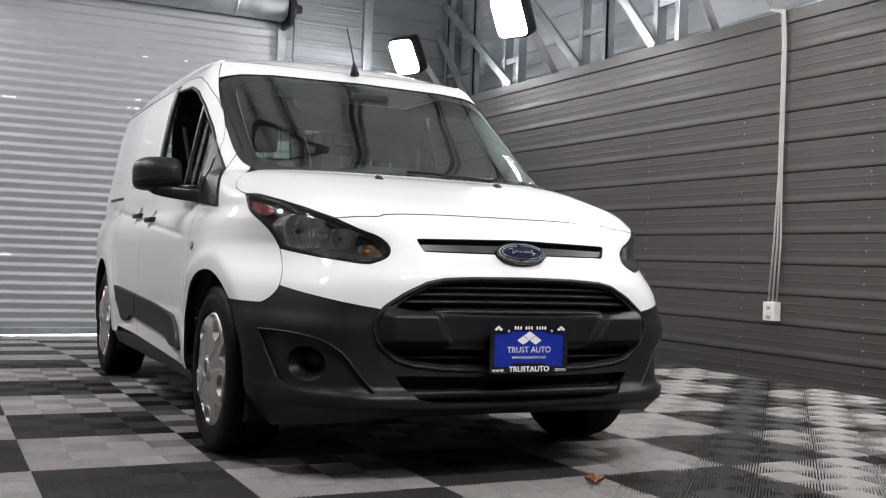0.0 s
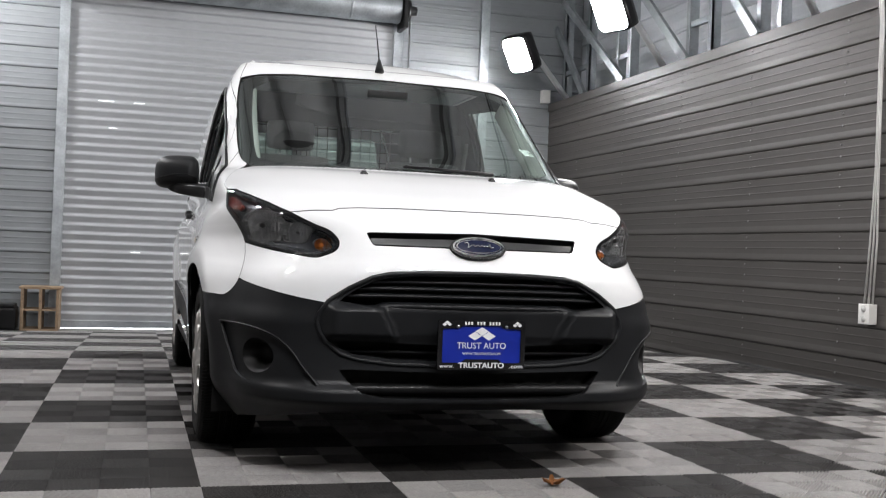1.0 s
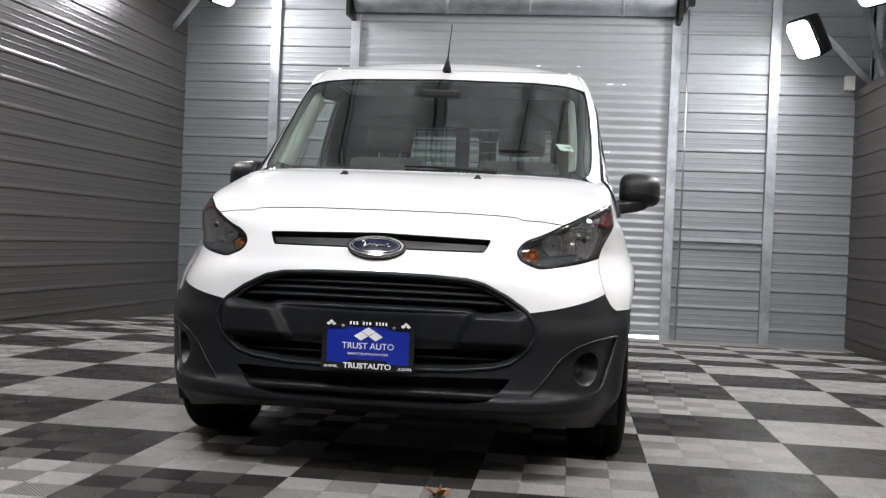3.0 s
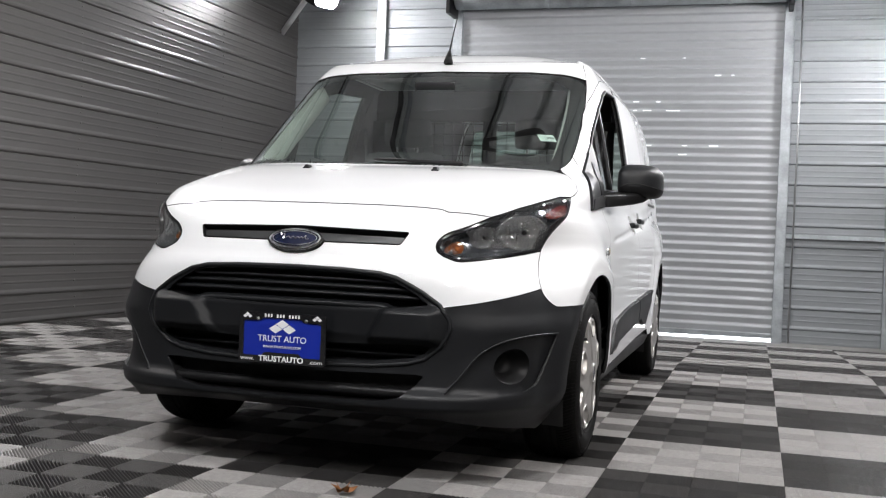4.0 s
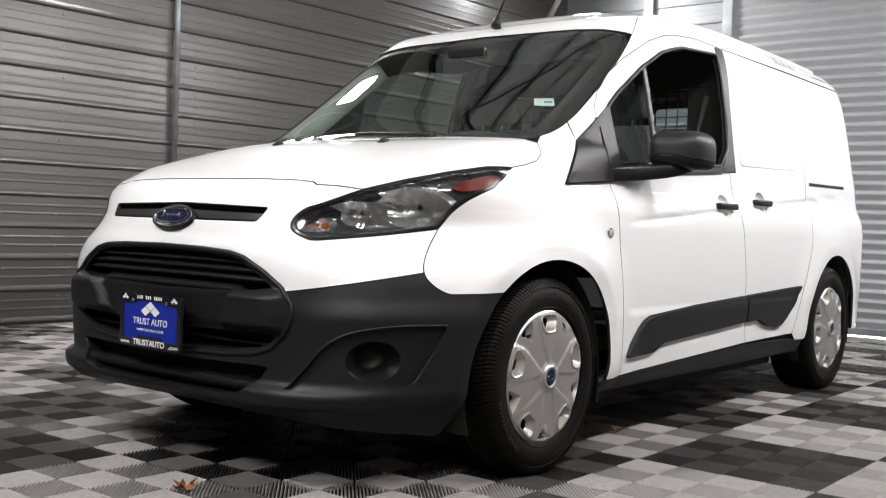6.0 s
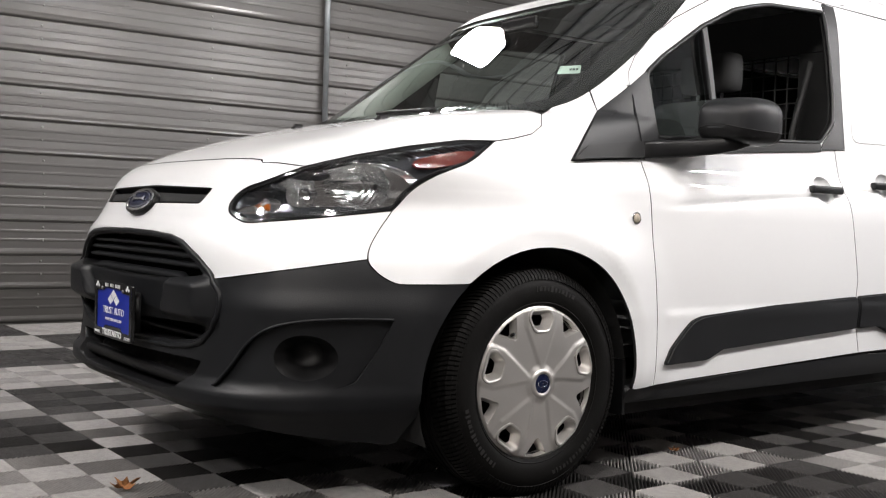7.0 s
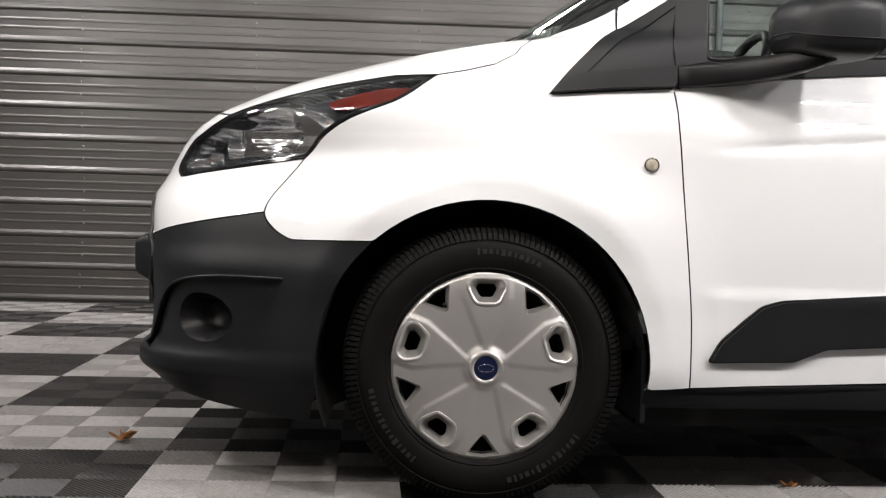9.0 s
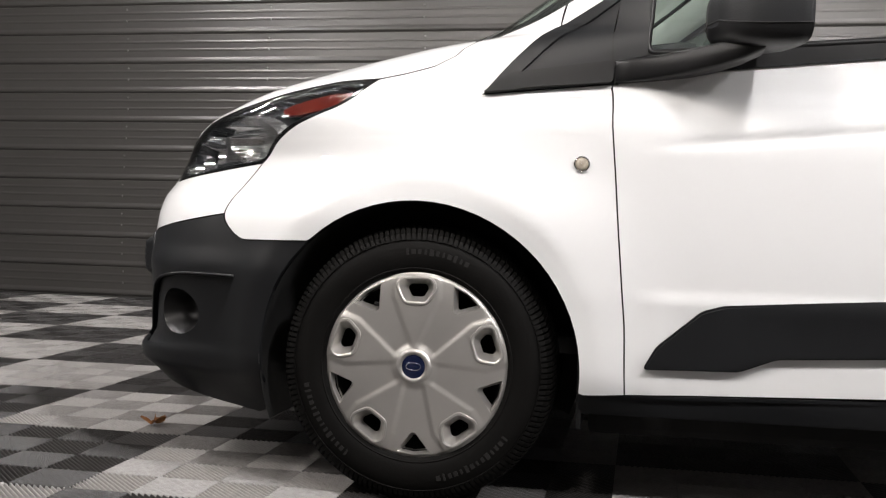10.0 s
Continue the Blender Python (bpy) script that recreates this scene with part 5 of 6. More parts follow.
    plate("side_reflector", dense(rounded(strip, 0.006, 3), 0.01), [], mp(-0.007), M_REDLENS, lamp, 0.012, 0.012, 0.012, "orange-red side reflector", flip=fl)

# ---- mirrors ----
for sgn in (1, -1):
    mirror = new("door_mirror")
    mirror.parent = van
    seg, n = 36, 21
    verts = []
    for i in range(n):
        s = i / (n - 1)
        y = 1.535 + 0.160 * s
        w = (1 - (1 - min(1.0, s / 0.8)) ** 2.6) ** 0.5 * 0.66 + 0.34 if s > 0 else 0.28
        if s > 0.93:
            w *= 0.975
        for j in range(seg):
            q = 2 * math.pi * j / seg
            c, d = math.cos(q), math.sin(q)
            xx = math.copysign(abs(c) ** 0.5, c) * 0.100 * w
            zz = math.copysign(abs(d) ** 0.5, d) * (0.088 if d > 0 else 0.070) * w
            if d > 0:
                zz *= 1 - 0.10 * (c + 0.4) ** 2
            verts.append((sgn * (0.985 + xx - 0.02 * (1 - w)), y + 0.35 * xx, 1.127 + zz))
    upper, lower = [], []
    for i in range(n - 1):
        for j in range(seg):
            quad = (i * seg + j, i * seg + (j + 1) % seg, (i + 1) * seg + (j + 1) % seg, (i + 1) * seg + j)
            (lower if 19 <= j < 35 else upper).append(quad)
    upper += [tuple(range(seg))[::-1], tuple((n - 1) * seg + j for j in range(seg))]
    mesh_ob("mirror_housing", verts, [f[::-1] for f in upper] if sgn > 0 else upper, M_BUMPER, True, mirror, "satin dark mirror housing")
    mesh_ob("mirror_lower_shell", verts, [f[::-1] for f in lower] if sgn > 0 else lower, M_BLACK, True, mirror, "black lower shell")
    seam_line = [verts[i * seg + 19] for i in range(n - 1, -1, -1)] + [verts[i * seg + 35] for i in range(n)]
    tube("mirror_seam", seam_line, 0.0018, M_BLACK, mirror, 6)
    arm_rows = []
    for y, xi, xo, z0, z1 in ((1.326, 0.838, 0.871, 1.0015, 1.054), (1.36, 0.838, 0.876, 1.003, 1.058), (1.42, 0.836, 0.894, 1.007, 1.064), (1.49, 0.836, 0.935, 1.014, 1.072), (1.55, 0.850, 0.985, 1.024, 1.080), (1.60, 0.89, 1.015, 1.036, 1.086), (1.64, 0.92, 1.03, 1.052, 1.088)):
        for j in range(20):
            q = 2 * math.pi * j / 20
            arm_rows.append((sgn * ((xi + xo) / 2 + (xo - xi) / 2 * math.copysign(abs(math.cos(q)) ** 0.4, math.cos(q))), y, (z0 + z1) / 2 + (z1 - z0) / 2 * math.copysign(abs(math.sin(q)) ** 0.4, math.sin(q))))
    faces = [(i * 20 + j, i * 20 + (j + 1) % 20, (i + 1) * 20 + (j + 1) % 20, (i + 1) * 20 + j) for i in range(6) for j in range(20)]
    faces += [tuple(range(20))[::-1], tuple(6 * 20 + j for j in range(20))]
    mesh_ob("mirror_arm", arm_rows, faces[::-1] if sgn > 0 else [f[::-1] for f in faces], M_BLACK, True, mirror, "black wedge-shaped mirror arm")
    gl = box_bm(bmesh.new(), (0.905, 1.682, 1.075), (1.065, 1.692, 1.195), 0.0)
    for v in gl.verts:
        v.co.y += 0.35 * (v.co.x - 0.985) + 0.004
        v.co.x *= sgn
    part("mirror_glass", gl, M_CHROME, mirror, "mirror glass")

# ---- door handles, side lamp, filler ----
for sgn in (1, -1):
    for y0, z0 in ((2.285, 0.942), (2.715, 0.972)):
        h = new("door_handle")
        h.parent = van
        xs = float(half_width(z0))
        bm = box_bm(bmesh.new(), (xs + 0.012, y0 - 0.095, z0 - 0.014), (xs + 0.036, y0 + 0.095, z0 + 0.014), 0.009)
        for v in bm.verts:
            v.co.x -= 0.5 * (v.co.y - y0) ** 2 * 3
            v.co.x *= sgn
        part("grip", bm, M_BUMPER, h, "dark plastic grip", smooth=True)
        loops = [cup(y0, z0, k) for k in (1.0, 0.97, 0.85, 0.6, 0.05)]
        mp = skin_at if sgn > 0 else mirrored_at
        verts = np.concatenate([mp(d)(np.array(l), 0.0) for l, d in zip(loops, (0.0, -0.004, -0.016, -0.022, -0.023))])
        faces = [(i * 32 + j, (i + 1) * 32 + j, (i + 1) * 32 + (j + 1) % 32, i * 32 + (j + 1) % 32) for i in range(4) for j in range(32)]
        mesh_ob("handle_cup", [tuple(p) for p in verts], faces if sgn < 0 else [f[::-1] for f in faces], M_PAINT, True, h)
        box_part("handle_post", (sgn * (xs - 0.01), y0 - 0.09, z0 - 0.010), (sgn * (xs + 0.016), y0 - 0.06, z0 + 0.010), M_BUMPER, h, 0.003)
        box_part("handle_post", (sgn * (xs - 0.01), y0 + 0.06, z0 - 0.010), (sgn * (xs + 0.016), y0 + 0.09, z0 + 0.010), M_BUMPER, h, 0.003)
    ym, zm = 1.257, 0.812
    xm = abs(skin([by_y(ym, zm)])[0][0])
    lampside = new("side_lamp")
    lampside.parent = van
    v, f = lathe([(0.0, 0.019), (0.006, 0.019), (0.008, 0.0165), (0.006, 0.0145)], 28, (sgn * xm, ym, zm), 'x', sgn)
    mesh_ob("bezel", v, f, M_CHROME, True, lampside)
    v, f = lathe([(0.004, 0.0145), (0.009, 0.013), (0.011, 0.008), (0.0115, 0.0005)], 28, (sgn * xm, ym, zm), 'x', sgn)
    mesh_ob("side_lens", v, f, surface("smoked_amber_lens", (0.50, 0.44, 0.36), 0.15, vary=0.3, big=60, fine=600, relief=0.001), True, lampside, "smoked amber lens")

# ---- wheels ----
CAP_R = 0.222


def cap_height(x, y):
    r = np.hypot(x, y) / CAP_R
    h = 0.010 + 0.020 * np.sqrt(np.clip(1 - (r * 0.97) ** 2, 0, 1)) + 0.008 * ease(r, 0.27, 0.15) - 0.004 * ease(r, 0.965, 1.0)
    for k in range(5):
        c = math.radians(90 + 72 * k)
        du = (x * math.cos(c) + y * math.sin(c)) / CAP_R
        dv = np.abs(-x * math.sin(c) + y * math.cos(c)) / CAP_R
        line = 0.015 + 0.215 * np.clip((du - 0.18) / 0.50, 0, 1.1)
        h = h + 0.0042 * ease(dv - line, 0.045, -0.035) * ease(du, 0.16, 0.26)
    return h


BIG = [(0.930, -0.150), (0.930, 0.150), (0.850, 0.195), (0.690, 0.110), (0.690, -0.110), (0.850, -0.195)]
TRI = [(0.935, -0.190), (0.962, 0.0), (0.935, 0.190), (0.715, 0.02), (0.715, -0.02)]


def turned(poly, deg):
    c, s = math.cos(math.radians(deg)), math.sin(math.radians(deg))
    return [(CAP_R * (a * c - b * s), CAP_R * (a * s + b * c)) for a, b in poly]


cap_holes = [dense(rounded(turned(BIG, 90 + 72 * k), 0.010, 3), 0.012) for k in range(5)]
cap_holes += [dense(rounded(turned(TRI, 54 + 72 * k), 0.006, 3), 0.012) for k in range(5)]
circle = [(CAP_R * math.cos(q), CAP_R * math.sin(q)) for q in np.linspace(0, 2 * math.pi, 97)[:-1]]


def make_wheel():
    """A steel wheel with tyre and silver cap, axle along x, outer face at +x, hub at its origin."""
    w = new("wheel")
    R, hw = 0.331, 0.108
    prof = [(-hw + 0.02, 0.205), (-hw, 0.235), (-hw - 0.006, 0.27), (-hw + 0.004, 0.302), (-hw + 0.022, 0.322), (-hw + 0.05, 0.329), (0, 0.331)]
    prof = prof + [(-h, r) for h, r in prof[-2::-1]]
    # rings on the sidewall
    v, f = lathe(prof, 96, (0, 0, 0))
    tyre = mesh_ob("tyre", v, f, M_RUBBER, True, w, "worn black tyre")
    for r, t in ((0.232, 0.0025), (0.300, 0.002)):
        tube("sidewall_ring", [(float(np.interp(r, [0.205, 0.235, 0.27, 0.302], [hw - 0.02, hw, hw + 0.006, hw - 0.004])), r * math.cos(q), r * math.sin(q)) for q in np.linspace(0, 2 * math.pi, 73)[:-1]], t, M_RUBBER, tyre, 6, closed=True)
    # tread blocks: slanted shoulder ribs and rings between
    for side in (-1, 1):
        verts, faces = [], []
        for i in range(150):
            q0 = 2 * math.pi * i / 150
            base = len(verts)
            for j, (h, r, dq) in enumerate(((0.036, 0.3315, 0.06), (0.066, 0.3305, 0.030), (0.092, 0.3235, 0.006), (0.104, 0.311, 0.0), (0.110, 0.296, -0.004))):
                for e, k in ((0.0, 0), (0.0035, 0), (0.0035, 1), (0.0, 1)):
                    qq = q0 + dq + k * 0.029
                    verts.append((side * h, (r + e) * math.cos(qq), (r + e) * math.sin(qq)))
            for j in range(4):
                b = base + j * 4
                for a, c in ((0, 1), (1, 2), (2, 3)):
                    faces.append((b + a, b + c, b + 4 + c, b + 4 + a))
        mesh_ob("shoulder_tread", verts, faces, M_RUBBER, False, tyre)
    for h in (-0.024, 0.0, 0.024):
        v, f = lathe([(h - 0.009, 0.330), (h - 0.008, 0.3345), (h + 0.008, 0.3345), (h + 0.009, 0.330)], 96, (0, 0, 0))
        mesh_ob("tread_ring", v, f, M_RUBBER, False, tyre)
    # raised marks on the sidewall, each a small plain bar
    for start, count in ((-36, 14), (-127, 14), (95, 11)):
        for i in range(count):
            a = math.radians(start - i * 3.1)
            wide, tall = 0.0026 + 0.0012 * ((i * 5) % 3), 0.0080 if i % 4 == 0 else 0.0058
            b = box_bm(bmesh.new(), (-wide, -tall, -0.0006), (wide, tall, 0.0006))
            turn = Matrix(((0, 0, 1, hw + 0.0058), (math.sin(a), math.cos(a), 0, 0.272 * math.cos(a)), (-math.cos(a), math.sin(a), 0, 0.272 * math.sin(a)), (0, 0, 0, 1)))
            bmesh.ops.transform(b, matrix=turn, verts=b.verts)
            part("raised_mark", b, M_TREADMARK, tyre)
    v, f = lathe([(0.02, 0.03), (0.03, 0.10), (0.02, 0.17), (0.06, 0.195), (0.085, 0.208)], 64, (0, 0, 0))
    mesh_ob("rim", v, f, M_BLACK, True, w, "black steel rim")

    def on_cap(uv, d):
        return np.stack([hw - 0.022 + cap_height(uv[:, 0], uv[:, 1]) + d, -uv[:, 0], uv[:, 1]], 1)
    cap = plate("wheel_cap", circle, cap_holes, on_cap, M_CAP, w, 0.0045, 0.0045, 0.0, "silver plastic wheel cap with ten openings", flip=True)
    for n_hole, hole in enumerate(cap_holes):
        hole = np.array(hole)
        k = len(hole)
        mid = hole.mean(0) * (0.97 if n_hole < 5 else 1.0)
        if n_hole < 5:
            rings = [(shrunk(hole, -0.0085), 0.0), (shrunk(hole, -0.0070), 0.0032), (shrunk(hole, -0.0030), 0.0036), (hole, 0.0018)]
            verts = np.concatenate([on_cap(l, d) for l, d in rings])
            faces = [(i * k + j, i * k + (j + 1) % k, (i + 1) * k + (j + 1) % k, (i + 1) * k + j) for i in range(3) for j in range(k)]
            mesh_ob("opening_frame", [tuple(p) for p in verts], faces, M_CAP, False, cap)
        rings = [(hole, 0.0018 if n_hole < 5 else 0.0), (mid + (hole - mid) * 0.92, -0.004), (mid + (hole - mid) * (0.58 if n_hole < 5 else 0.66), -0.026)]
        verts = np.concatenate([on_cap(l, d) for l, d in rings])
        faces = [(i * k + j, i * k + (j + 1) % k, (i + 1) * k + (j + 1) % k, (i + 1) * k + j) for i in range(2) for j in range(k)]
        mesh_ob("opening_wall", [tuple(p) for p in verts], faces, M_CAP, True, cap)
    v, f = lathe([(hw - 0.03, CAP_R - 0.001), (hw - 0.014, CAP_R + 0.0005), (hw - 0.0085, CAP_R - 0.001)], 96, (0, 0, 0))
    mesh_ob("cap_edge", v, f, M_CAP, True, cap)
    v, f = lathe([(hw + 0.006, 0.050), (hw + 0.012, 0.044), (hw + 0.018, 0.039), (hw + 0.0195, 0.035), (hw + 0.019, 0.030), (hw + 0.016, 0.029)], 48, (0, 0, 0))
    mesh_ob("cap_boss", v, f, M_CAP, True, cap)
    v, f = lathe([(hw + 0.016, 0.028), (hw + 0.0175, 0.015), (hw + 0.018, 0.0003)], 40, (0, 0, 0))
    mesh_ob("cap_badge", v, f, M_NAVY, True, cap, "navy badge with a silver oval line")
    tube("badge_line", [(hw + 0.0175, 0.018 * math.cos(q), 0.009 * math.sin(q)) for q in np.linspace(0, 2 * math.pi, 33)[:-1]], 0.0007, M_CHROME, cap, 5, closed=True)
    tube("valve", [(hw - 0.03, -0.09, 0.135), (hw - 0.002, -0.10, 0.145)], 0.005, M_BLACK, w, 8)
    return w


M_TREADMARK = surface("worn_tyre_mark", (0.008, 0.0074, 0.007), 0.6, vary=0.3, big=40, fine=300)
first = make_wheel()
tagged(first, "black tyre with silver plastic cap", "wheel")
wheels = [first] + [copy_thing(first, Matrix()) for _ in range(3)]
for w, (x, y, turn) in zip(wheels, ((0.793, 0.877, 0), (0.785, 3.66, 25), (-0.793, 0.877, 40), (-0.785, 3.66, 70))):
    w.parent = van
    w.matrix_basis = pose(x, y, 0.328, 0, 0, 0 if x > 0 else 180) @ pose(0, 0, 0, turn, 0, 0)

# ---- number plate frame ----
lp = new("dealer_plate")
lp.parent = van
py = -0.045
plate_m = pose(0, py, 0.484, 90, 0, 0)


def lettering(text, size, x, y, width, mat, parent, name, depth=0.0006, bold=0.0):
    cu = bpy.data.curves.new("letters", 'FONT')
    cu.body = text
    cu.size, cu.align_x, cu.align_y, cu.extrude, cu.offset, cu.resolution_u = size, 'CENTER', 'CENTER', depth, bold, 3
    tmp = bpy.data.objects.new("letters", cu)
    me = bpy.data.meshes.new_from_object(tmp)
    bpy.data.objects.remove(tmp)
    xs = [v.co.x for v in me.vertices]
    k = width / (max(xs) - min(xs))
    me.transform(plate_m @ Matrix.Translation((x, y, 0.0065)) @ Matrix.Diagonal((k, 1, 1, 1)))
    me.materials.clear()
    me.materials.append(mat)
    ob = new(name, me)
    ob.parent = parent
    return ob


def flat_on_plate(z):
    return lambda uv, d: np.array([tuple(plate_m @ Vector((x, y, z + d))) for x, y in uv])


field = plate("plate_field", [(-0.148, -0.07), (0.148, -0.07), (0.148, 0.072), (-0.148, 0.072)], [], flat_on_plate(0.0015), M_BLUE, lp, 0.1, 0.1, 0.003, "blue dealer plate with white print")
frame_out = rounded([(-0.158, -0.086), (0.158, -0.086), (0.158, 0.084), (-0.158, 0.084)], 0.01, 4)
frame_in = rounded([(-0.142, -0.062), (-0.075, -0.062), (-0.062, -0.050), (0.062, -0.050), (0.075, -0.062), (0.142, -0.062), (0.142, 0.055), (0.08, 0.057), (0.07, 0.066), (-0.07, 0.066), (-0.08, 0.057), (-0.142, 0.055)], 0.005, 2)
plate("plate_frame", frame_out, [frame_in], flat_on_plate(0.006), M_GLOSSBLACK, lp, 0.05, 0.05, 0.012, "black plastic plate frame")
lettering("TRUST AUTO", 0.030, 0, -0.004, 0.178, M_WHITEPRINT, field, "plate_words").location.y = 0.004
lettering("WWW.TRUSTAUTO.COM", 0.012, 0, -0.031, 0.138, M_WHITEPRINT, field, "plate_web_line").location.y = 0.004
lettering("TRUSTAUTO", 0.026, 0.0, -0.0715, 0.165, M_WHITEPRINT, lp, "frame_words", bold=0.0006)
lettering("www.", 0.020, -0.125, -0.0735, 0.050, M_WHITEPRINT, lp, "frame_words")
lettering(".com", 0.020, 0.127, -0.0735, 0.048, M_WHITEPRINT, lp, "frame_words")
for i in range(12):
    if i in (3, 7):
        continue
    x0 = -0.061 + i * 0.0111
    plate("frame_bar", [(x0 - 0.0032, 0.0685), (x0 + 0.0032, 0.0685), (x0 + 0.0032, 0.0795), (x0 - 0.0032, 0.0795)], [], flat_on_plate(0.0068), M_WHITEPRINT, lp, 0.05, 0.05, 0.0005)


def lozenge(cx, cy, w, h, z, parent):
    plate("lozenge", [(cx - w, cy), (cx, cy - h), (cx + w, cy), (cx, cy + h)], [], flat_on_plate(z), M_WHITEPRINT, parent, 0.1, 0.1, 0.0005)


for cx, cy in ((-0.0255, 0.030), (0.0255, 0.030), (0.0, 0.0465)):
    lozenge(cx, cy, 0.0245, 0.0152, 0.0024, field)
for sx in (-1, 1):
    for cx, cy in ((-0.009, 0.066), (0.009, 0.066), (0.0, 0.073)):
        lozenge(sx * 0.128 + cx, cy + 0.003, 0.0085, 0.0062, 0.0068, lp)
    v, f = lathe([(0.0, 0.006), (0.004, 0.006), (0.006, 0.004), (0.0065, 0.0004)], 16, (sx * 0.088, py - 0.003, 0.484 + 0.062), 'y', -1)
    mesh_ob("plate_screw", v, f, M_STEEL, True, lp)
plate("plate_mount", [(-0.12, -0.06), (0.12, -0.06), (0.12, 0.06), (-0.12, 0.06)], [], flat_on_plate(-0.008), M_BLACK, lp, 0.1, 0.1, 0.03)

# ---- washer jets, wiper, sticker ----
for x in (-0.277, 0.277):
    p = skin([by_xy(x, 0.727, 1.108)])[0]
    j = box_bm(bmesh.new(), (x - 0.016, p[1] - 0.012, p[2] - 0.006), (x + 0.016, p[1] + 0.022, p[2] + 0.014), 0.006)
    for v in j.verts:
        if v.co.z > p[2] + 0.004:
            v.co.x = x + (v.co.x - x) * 0.55
            v.co.y += 0.006
    part("washer_jet", j, M_BLACK, van, smooth=True)
arm = [skin([by_x(x, z)], 0.012)[0] for x, z in ((0.34, 1.138), (0.25, 1.142), (0.12, 1.148), (0.02, 1.156))]
tube("wiper_arm", [tuple(p) for p in arm], [0.010, 0.008, 0.007, 0.005], M_BLACK, van, 8)
blade = [skin([by_x(x, z)], 0.008)[0] for x, z in ((0.26, 1.142), (0.16, 1.150), (0.06, 1.156), (-0.06, 1.158))]
tube("wiper_blade", [tuple(p) for p in blade], 0.006, M_BLACK, van, 6)
tag = [by_xy(0.578, 1.215, 1.285), by_xy(0.645, 1.25, 1.285), by_xy(0.645, 1.25, 1.317), by_xy(0.578, 1.215, 1.317)]
a = plate("window_tag", tag, [], skin_at(-0.012), M_MINT, van, 0.05, 0.05, 0, "pale green window tag")
for k in range(3):
    s = 0.52 + 0.14 * k
    u0, u1 = tag[0][0], tag[1][0]
    plate("tag_bar", [(u0 + (u1 - u0) * s, 1.296), (u0 + (u1 - u0) * (s + 0.1), 1.296), (u0 + (u1 - u0) * (s + 0.1), 1.304), (u0 + (u1 - u0) * s, 1.304)], [], skin_at(-0.0105), M_BLACK, a, 0.05, 0.05, 0)

# ---- cabin ----
cabin = new("cabin")
cabin.parent = van
dash = box_bm(bmesh.new(), (-0.74, 1.05, 0.75), (0.74, 1.52, 1.09), 0.05)
for v in dash.verts:
    if v.co.z > 0.95:
        v.co.z += 0.04 * math.cos(v.co.x * 1.6) - 0.10 * (1.3 - v.co.y)
part("dashboard", dash, M_DASH, cabin, "dark grey dashboard", smooth=True)
box_part("cabin_floor", (-0.78, 1.1, 0.36), (0.78, 4.3, 0.40), M_SHELL, cabin, 0)
wheel_m = pose(0.37, 1.62, 1.06, 62, 0, 0)
tube("steering_wheel", [tuple(wheel_m @ Vector((0.185 * math.cos(q), 0.185 * math.sin(q), 0))) for q in np.linspace(0, 2 * math.pi, 41)[:-1]], 0.015, M_BLACK, cabin, 8, closed=True)
for q in (200, 340, 270):
    tube("wheel_spoke", [tuple(wheel_m @ Vector((0.02 * math.cos(math.radians(q)), 0.02 * math.sin(math.radians(q)), -0.02))), tuple(wheel_m @ Vector((0.18 * math.cos(math.radians(q)), 0.18 * math.sin(math.radians(q)), 0)))], 0.014, M_BLACK, cabin, 8)
for x in (-0.37, 0.37):
    seat = new("seat")
    seat.parent = cabin
    b = box_bm(bmesh.new(), (x - 0.25, 1.62, 0.62), (x + 0.25, 2.12, 0.80), 0.06)
    part("seat_cushion", b, M_FABRIC, seat, smooth=True)
    b = box_bm(bmesh.new(), (x - 0.25, 2.02, 0.75), (x + 0.25, 2.18, 1.30), 0.06)
    for v in b.verts:
        v.co.y += 0.22 * (v.co.z - 0.75)
        v.co.x = x + (v.co.x - x) * (1 - 0.18 * max(0, v.co.z - 1.0) / 0.3)
    part("seat_back", b, M_FABRIC, seat, smooth=True)
    b = box_bm(bmesh.new(), (x - 0.13, 2.20, 1.33), (x + 0.13, 2.30, 1.49), 0.045)
    part("headrest", b, M_FABRIC, seat, smooth=True)
    for dx in (-0.06, 0.06):
        tube("headrest_post", [(x + dx, 2.24, 1.25), (x + dx, 2.25, 1.36)], 0.006, M_STEEL, seat, 8)
# partition with a wire mesh window
for name, lo, hi in (("partition_panel", (-0.80, 2.62, 0.42), (0.80, 2.65, 1.12)), ("partition_header", (-0.70, 2.62, 1.52), (0.70, 2.65, 1.70)), ("partition_post", (-0.72, 2.62, 1.121), (-0.52, 2.65, 1.519)),
                     ("partition_post", (0.52, 2.62, 1.121), (0.72, 2.65, 1.519)), ("partition_post", (-0.04, 2.62, 1.121), (0.04, 2.65, 1.519))):
    box_part(name, lo, hi, M_DASH, cabin, 0.004, "dark partition panel")
wires = bmesh.new()
for x0 in (-0.28, 0.28):
    for i in range(9):
        x = x0 - 0.24 + 0.06 * i
        box_bm(wires, (x - 0.0025, 2.633, 1.12), (x + 0.0025, 2.638, 1.52))
    for i in range(7):
        z = 1.135 + 0.062 * i
        box_bm(wires, (x0 - 0.24, 2.637, z - 0.0025), (x0 + 0.24, 2.642, z + 0.0025))
part("wire_mesh", wires, M_DASH, cabin)
headliner = plate("headliner", shrunk(np.array(outline), 0.03), [], lambda xy, d: roof_at(xy, d - 0.035), M_TRIM, cabin, 0.08, 0.08, 0, flip=True)
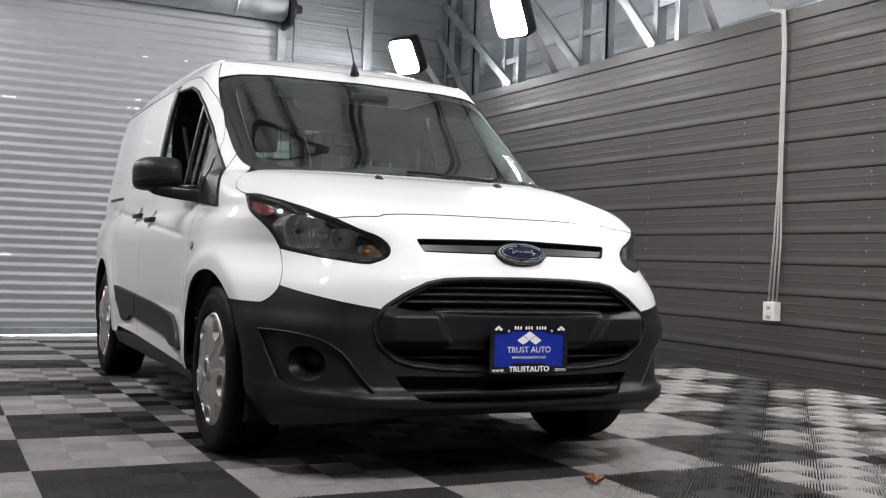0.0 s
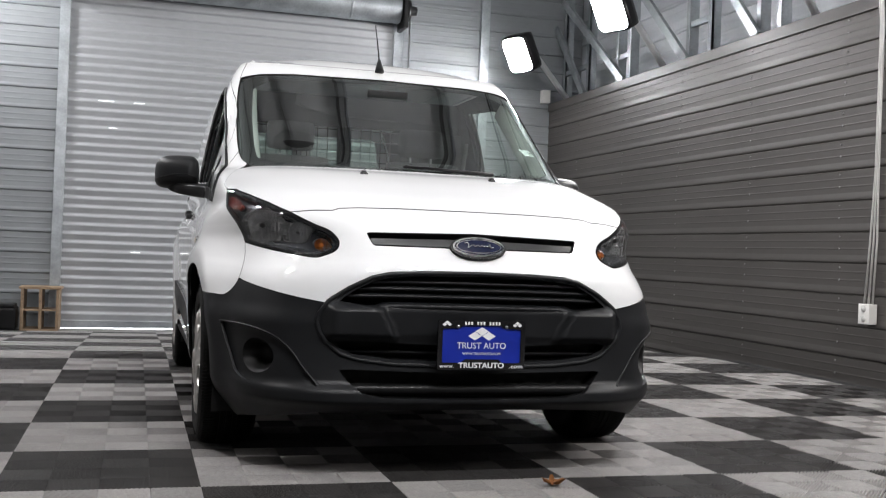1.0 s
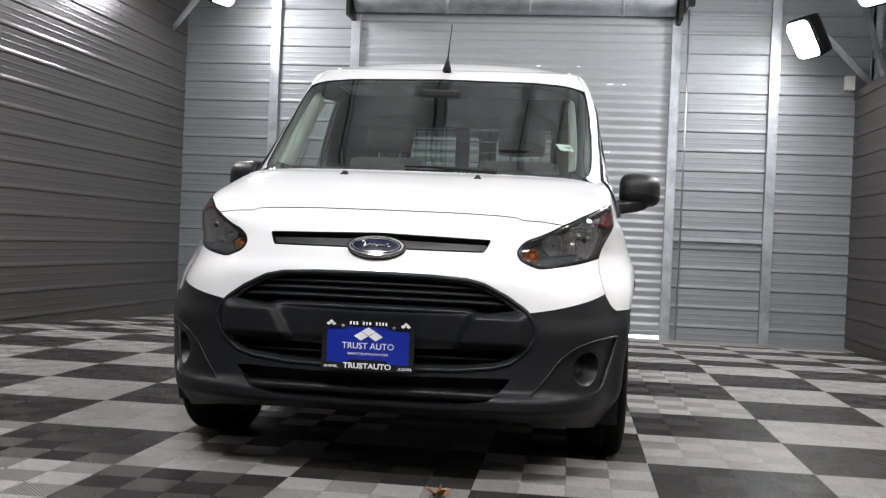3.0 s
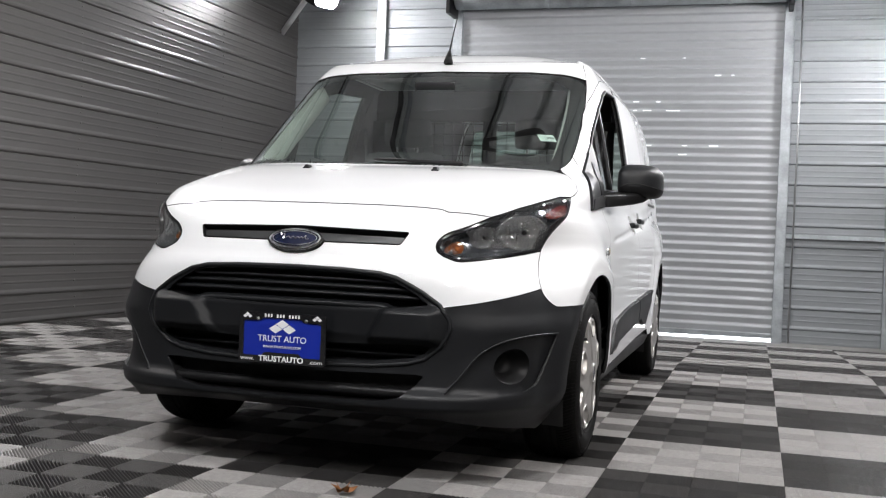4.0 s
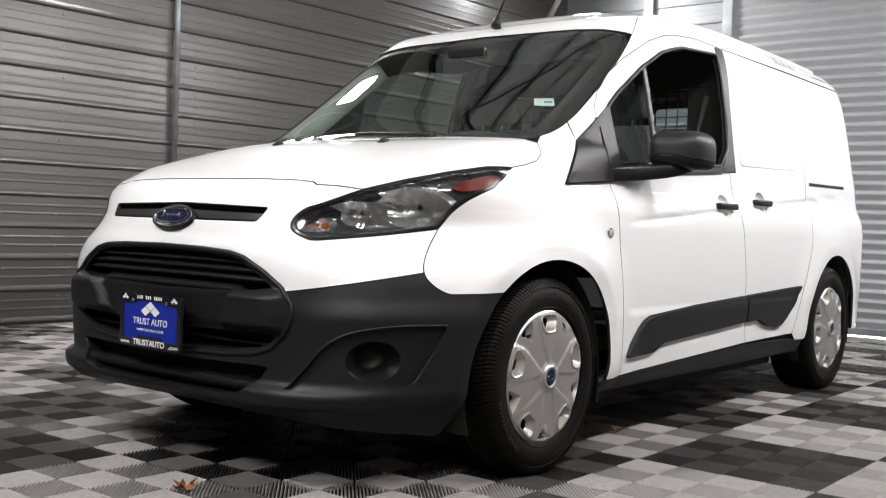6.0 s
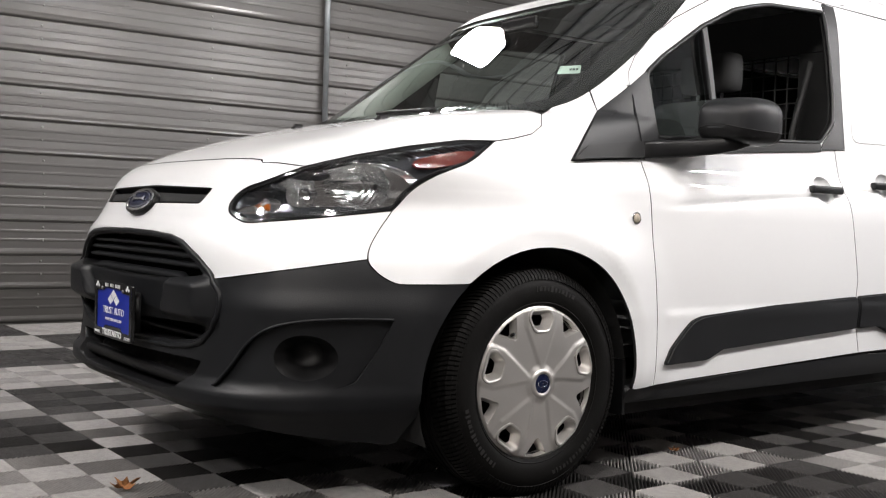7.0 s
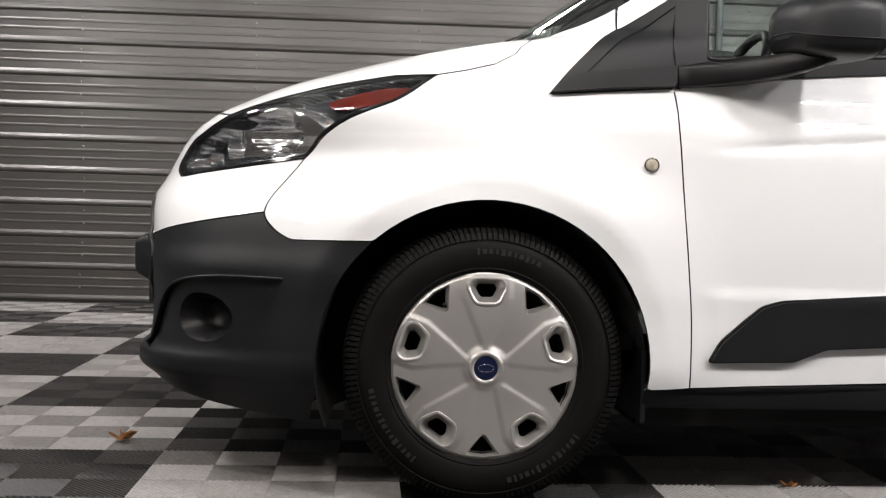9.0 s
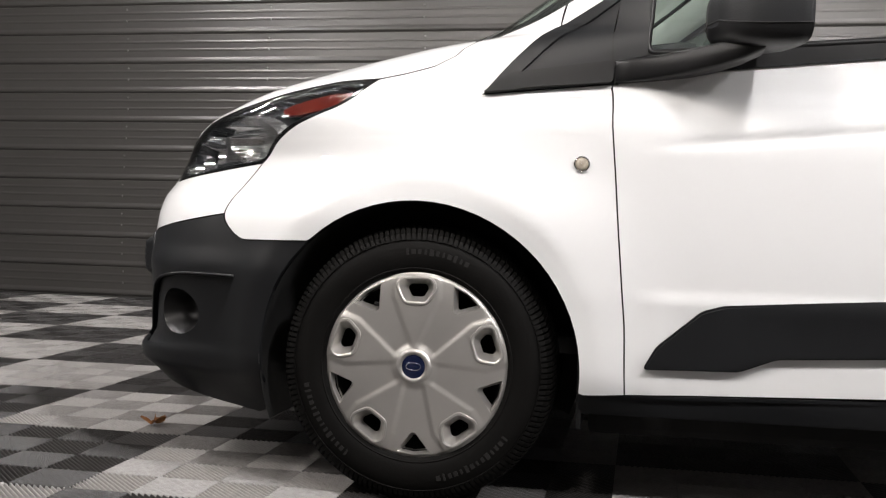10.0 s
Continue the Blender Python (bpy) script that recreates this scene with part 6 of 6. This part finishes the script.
for sgn, mp in ((1, skin_at), (-1, mirrored_at)):
    rail_line = [np.array(frit_edge(z)) for z in np.linspace(1.17, 1.60, 24)]
    rows = [mp(d)(np.array([p + (du, 0) for p in rail_line]), 0.0) for du, d in ((0.004, -0.012), (-0.004, -0.030), (-0.002, -0.060), (0.02, -0.100), (0.08, -0.110))]
    faces = [(i * 24 + j, i * 24 + j + 1, (i + 1) * 24 + j + 1, (i + 1) * 24 + j) for i in range(4) for j in range(23)]
    mesh_ob("pillar_trim", [tuple(p) for r in rows for p in r], faces, M_TRIM, True, cabin, "pale grey pillar trim")
    plate("door_trim", dense(sides([(1.45, 0.45), (2.4, 0.45), (2.4, 1.09), (1.45, 1.09)]), 0.05), [], mp(-0.06), M_DASH, cabin, 0.08, 0.08, 0.006, flip=sgn > 0)
    tube("seat_belt", [(sgn * 0.70, 2.44, 1.45), (sgn * 0.66, 2.40, 1.2), (sgn * 0.64, 2.36, 0.9)], 0.012, M_DASH, cabin, 6)
box_part("rear_view_mirror", (-0.10, 1.53, 1.535), (0.10, 1.55, 1.585), M_BLACK, cabin, 0.008)

# ---- floor tiles: ribbed squares in a chequer of light and dark blocks ----
TX, TY, OX, OY = 0.321, 0.326, -0.28, 0.04


def tile_mesh(name, mat):
    """A tile of two by two fields of slanting ribs, every other field slanting the other way."""
    verts, faces = [], []
    cx, cy = TX / 2 - 0.0012, TY / 2 - 0.0012
    ribs = 20
    pitch = (cx + cy) / ribs
    for a in range(2):
        for b in range(2):
            x0, y0 = a * TX / 2 + 0.0006, b * TY / 2 + 0.0006
            for i in range(ribs):
                k = len(verts)
                for w, h in ((-0.245, -0.015), (-0.225, -0.0060), (-0.175, -0.0024), (-0.09, 0.0), (0.09, 0.0), (0.175, -0.0024), (0.225, -0.0060), (0.245, -0.015)):
                    c = -cy + (i + 0.5 + w) * pitch
                    for x, y in ((max(0.0, c), max(0.0, -c)), (min(cx, cy + c), min(cy, cx - c))):
                        verts.append((x0 + (x if (a + b) % 2 else cx - x), y0 + y, h))
                quads = [(k + 2 * j, k + 2 * j + 1, k + 2 * j + 3, k + 2 * j + 2) for j in range(7)]
                faces += [q[::-1] for q in quads] if (a + b) % 2 else quads
    me = bpy.data.meshes.new(name)
    me.from_pydata(verts, [], faces)
    me.materials.append(mat)
    return me


tile_light, tile_dark = tile_mesh("floor_tile", M_TILE_LIGHT), tile_mesh("floor_tile", M_TILE_DARK)
floor = new("floor")
tagged(floor, "chequered floor of ribbed light and dark grey plastic tiles", "floor", kind="structure")
far = {0: ([], []), 1: ([], [])}
base = {0: tile_dark, 1: tile_light}
pattern = {k: (np.array([v.co[:] for v in base[k].vertices]), [tuple(p.vertices) for p in base[k].polygons]) for k in base}
i0, i1 = math.ceil((XW - OX) / TX), math.floor((XR - OX) / TX)
j0, j1 = math.ceil((-5.5 - OY) / TY), math.floor((8.32 - OY) / TY)
for i in range(i0, i1):
    for j in range(j0, j1):
        if OX + i * TX < west(OY + j * TY):
            continue
        light = (i // 2 + j // 2) % 2
        x, y = OX + i * TX, OY + j * TY
        fall = math.atan2(floor_z(y + TY) - floor_z(y), TY)
        near = (-1.9 < x < 2.5 and -0.95 < y < 1.9) or (0.6 < x < 2.3 and 1.9 <= y < 5.0) or (-1.9 < x < -0.9 and 1.9 <= y < 3.6)
        m = pose(x, y, floor_z(y), math.degrees(fall), 0, 0)
        if near and not (abs(x + 0.16) < 0.55 and y > 0.9):
            t = new("floor_tile", base[light])
            t.parent = floor
            t.matrix_basis = m
        else:
            v, f = far[light]
            k = sum(len(a) for a in v)
            co, fs = pattern[light]
            v.append(co @ np.array(m.to_3x3()).T + np.array(m.translation))
            f.append((k, fs))
for light, mat in ((0, M_TILE_DARK), (1, M_TILE_LIGHT)):
    v, f = far[light]
    ob = mesh_ob("far_tiles", np.concatenate(v), [tuple(k + q for q in t) for k, fs in f for t in fs], mat, False, floor)
    tagged(ob, "light grey ribbed tiles" if light else "dark grey ribbed tiles", kind="stuff")
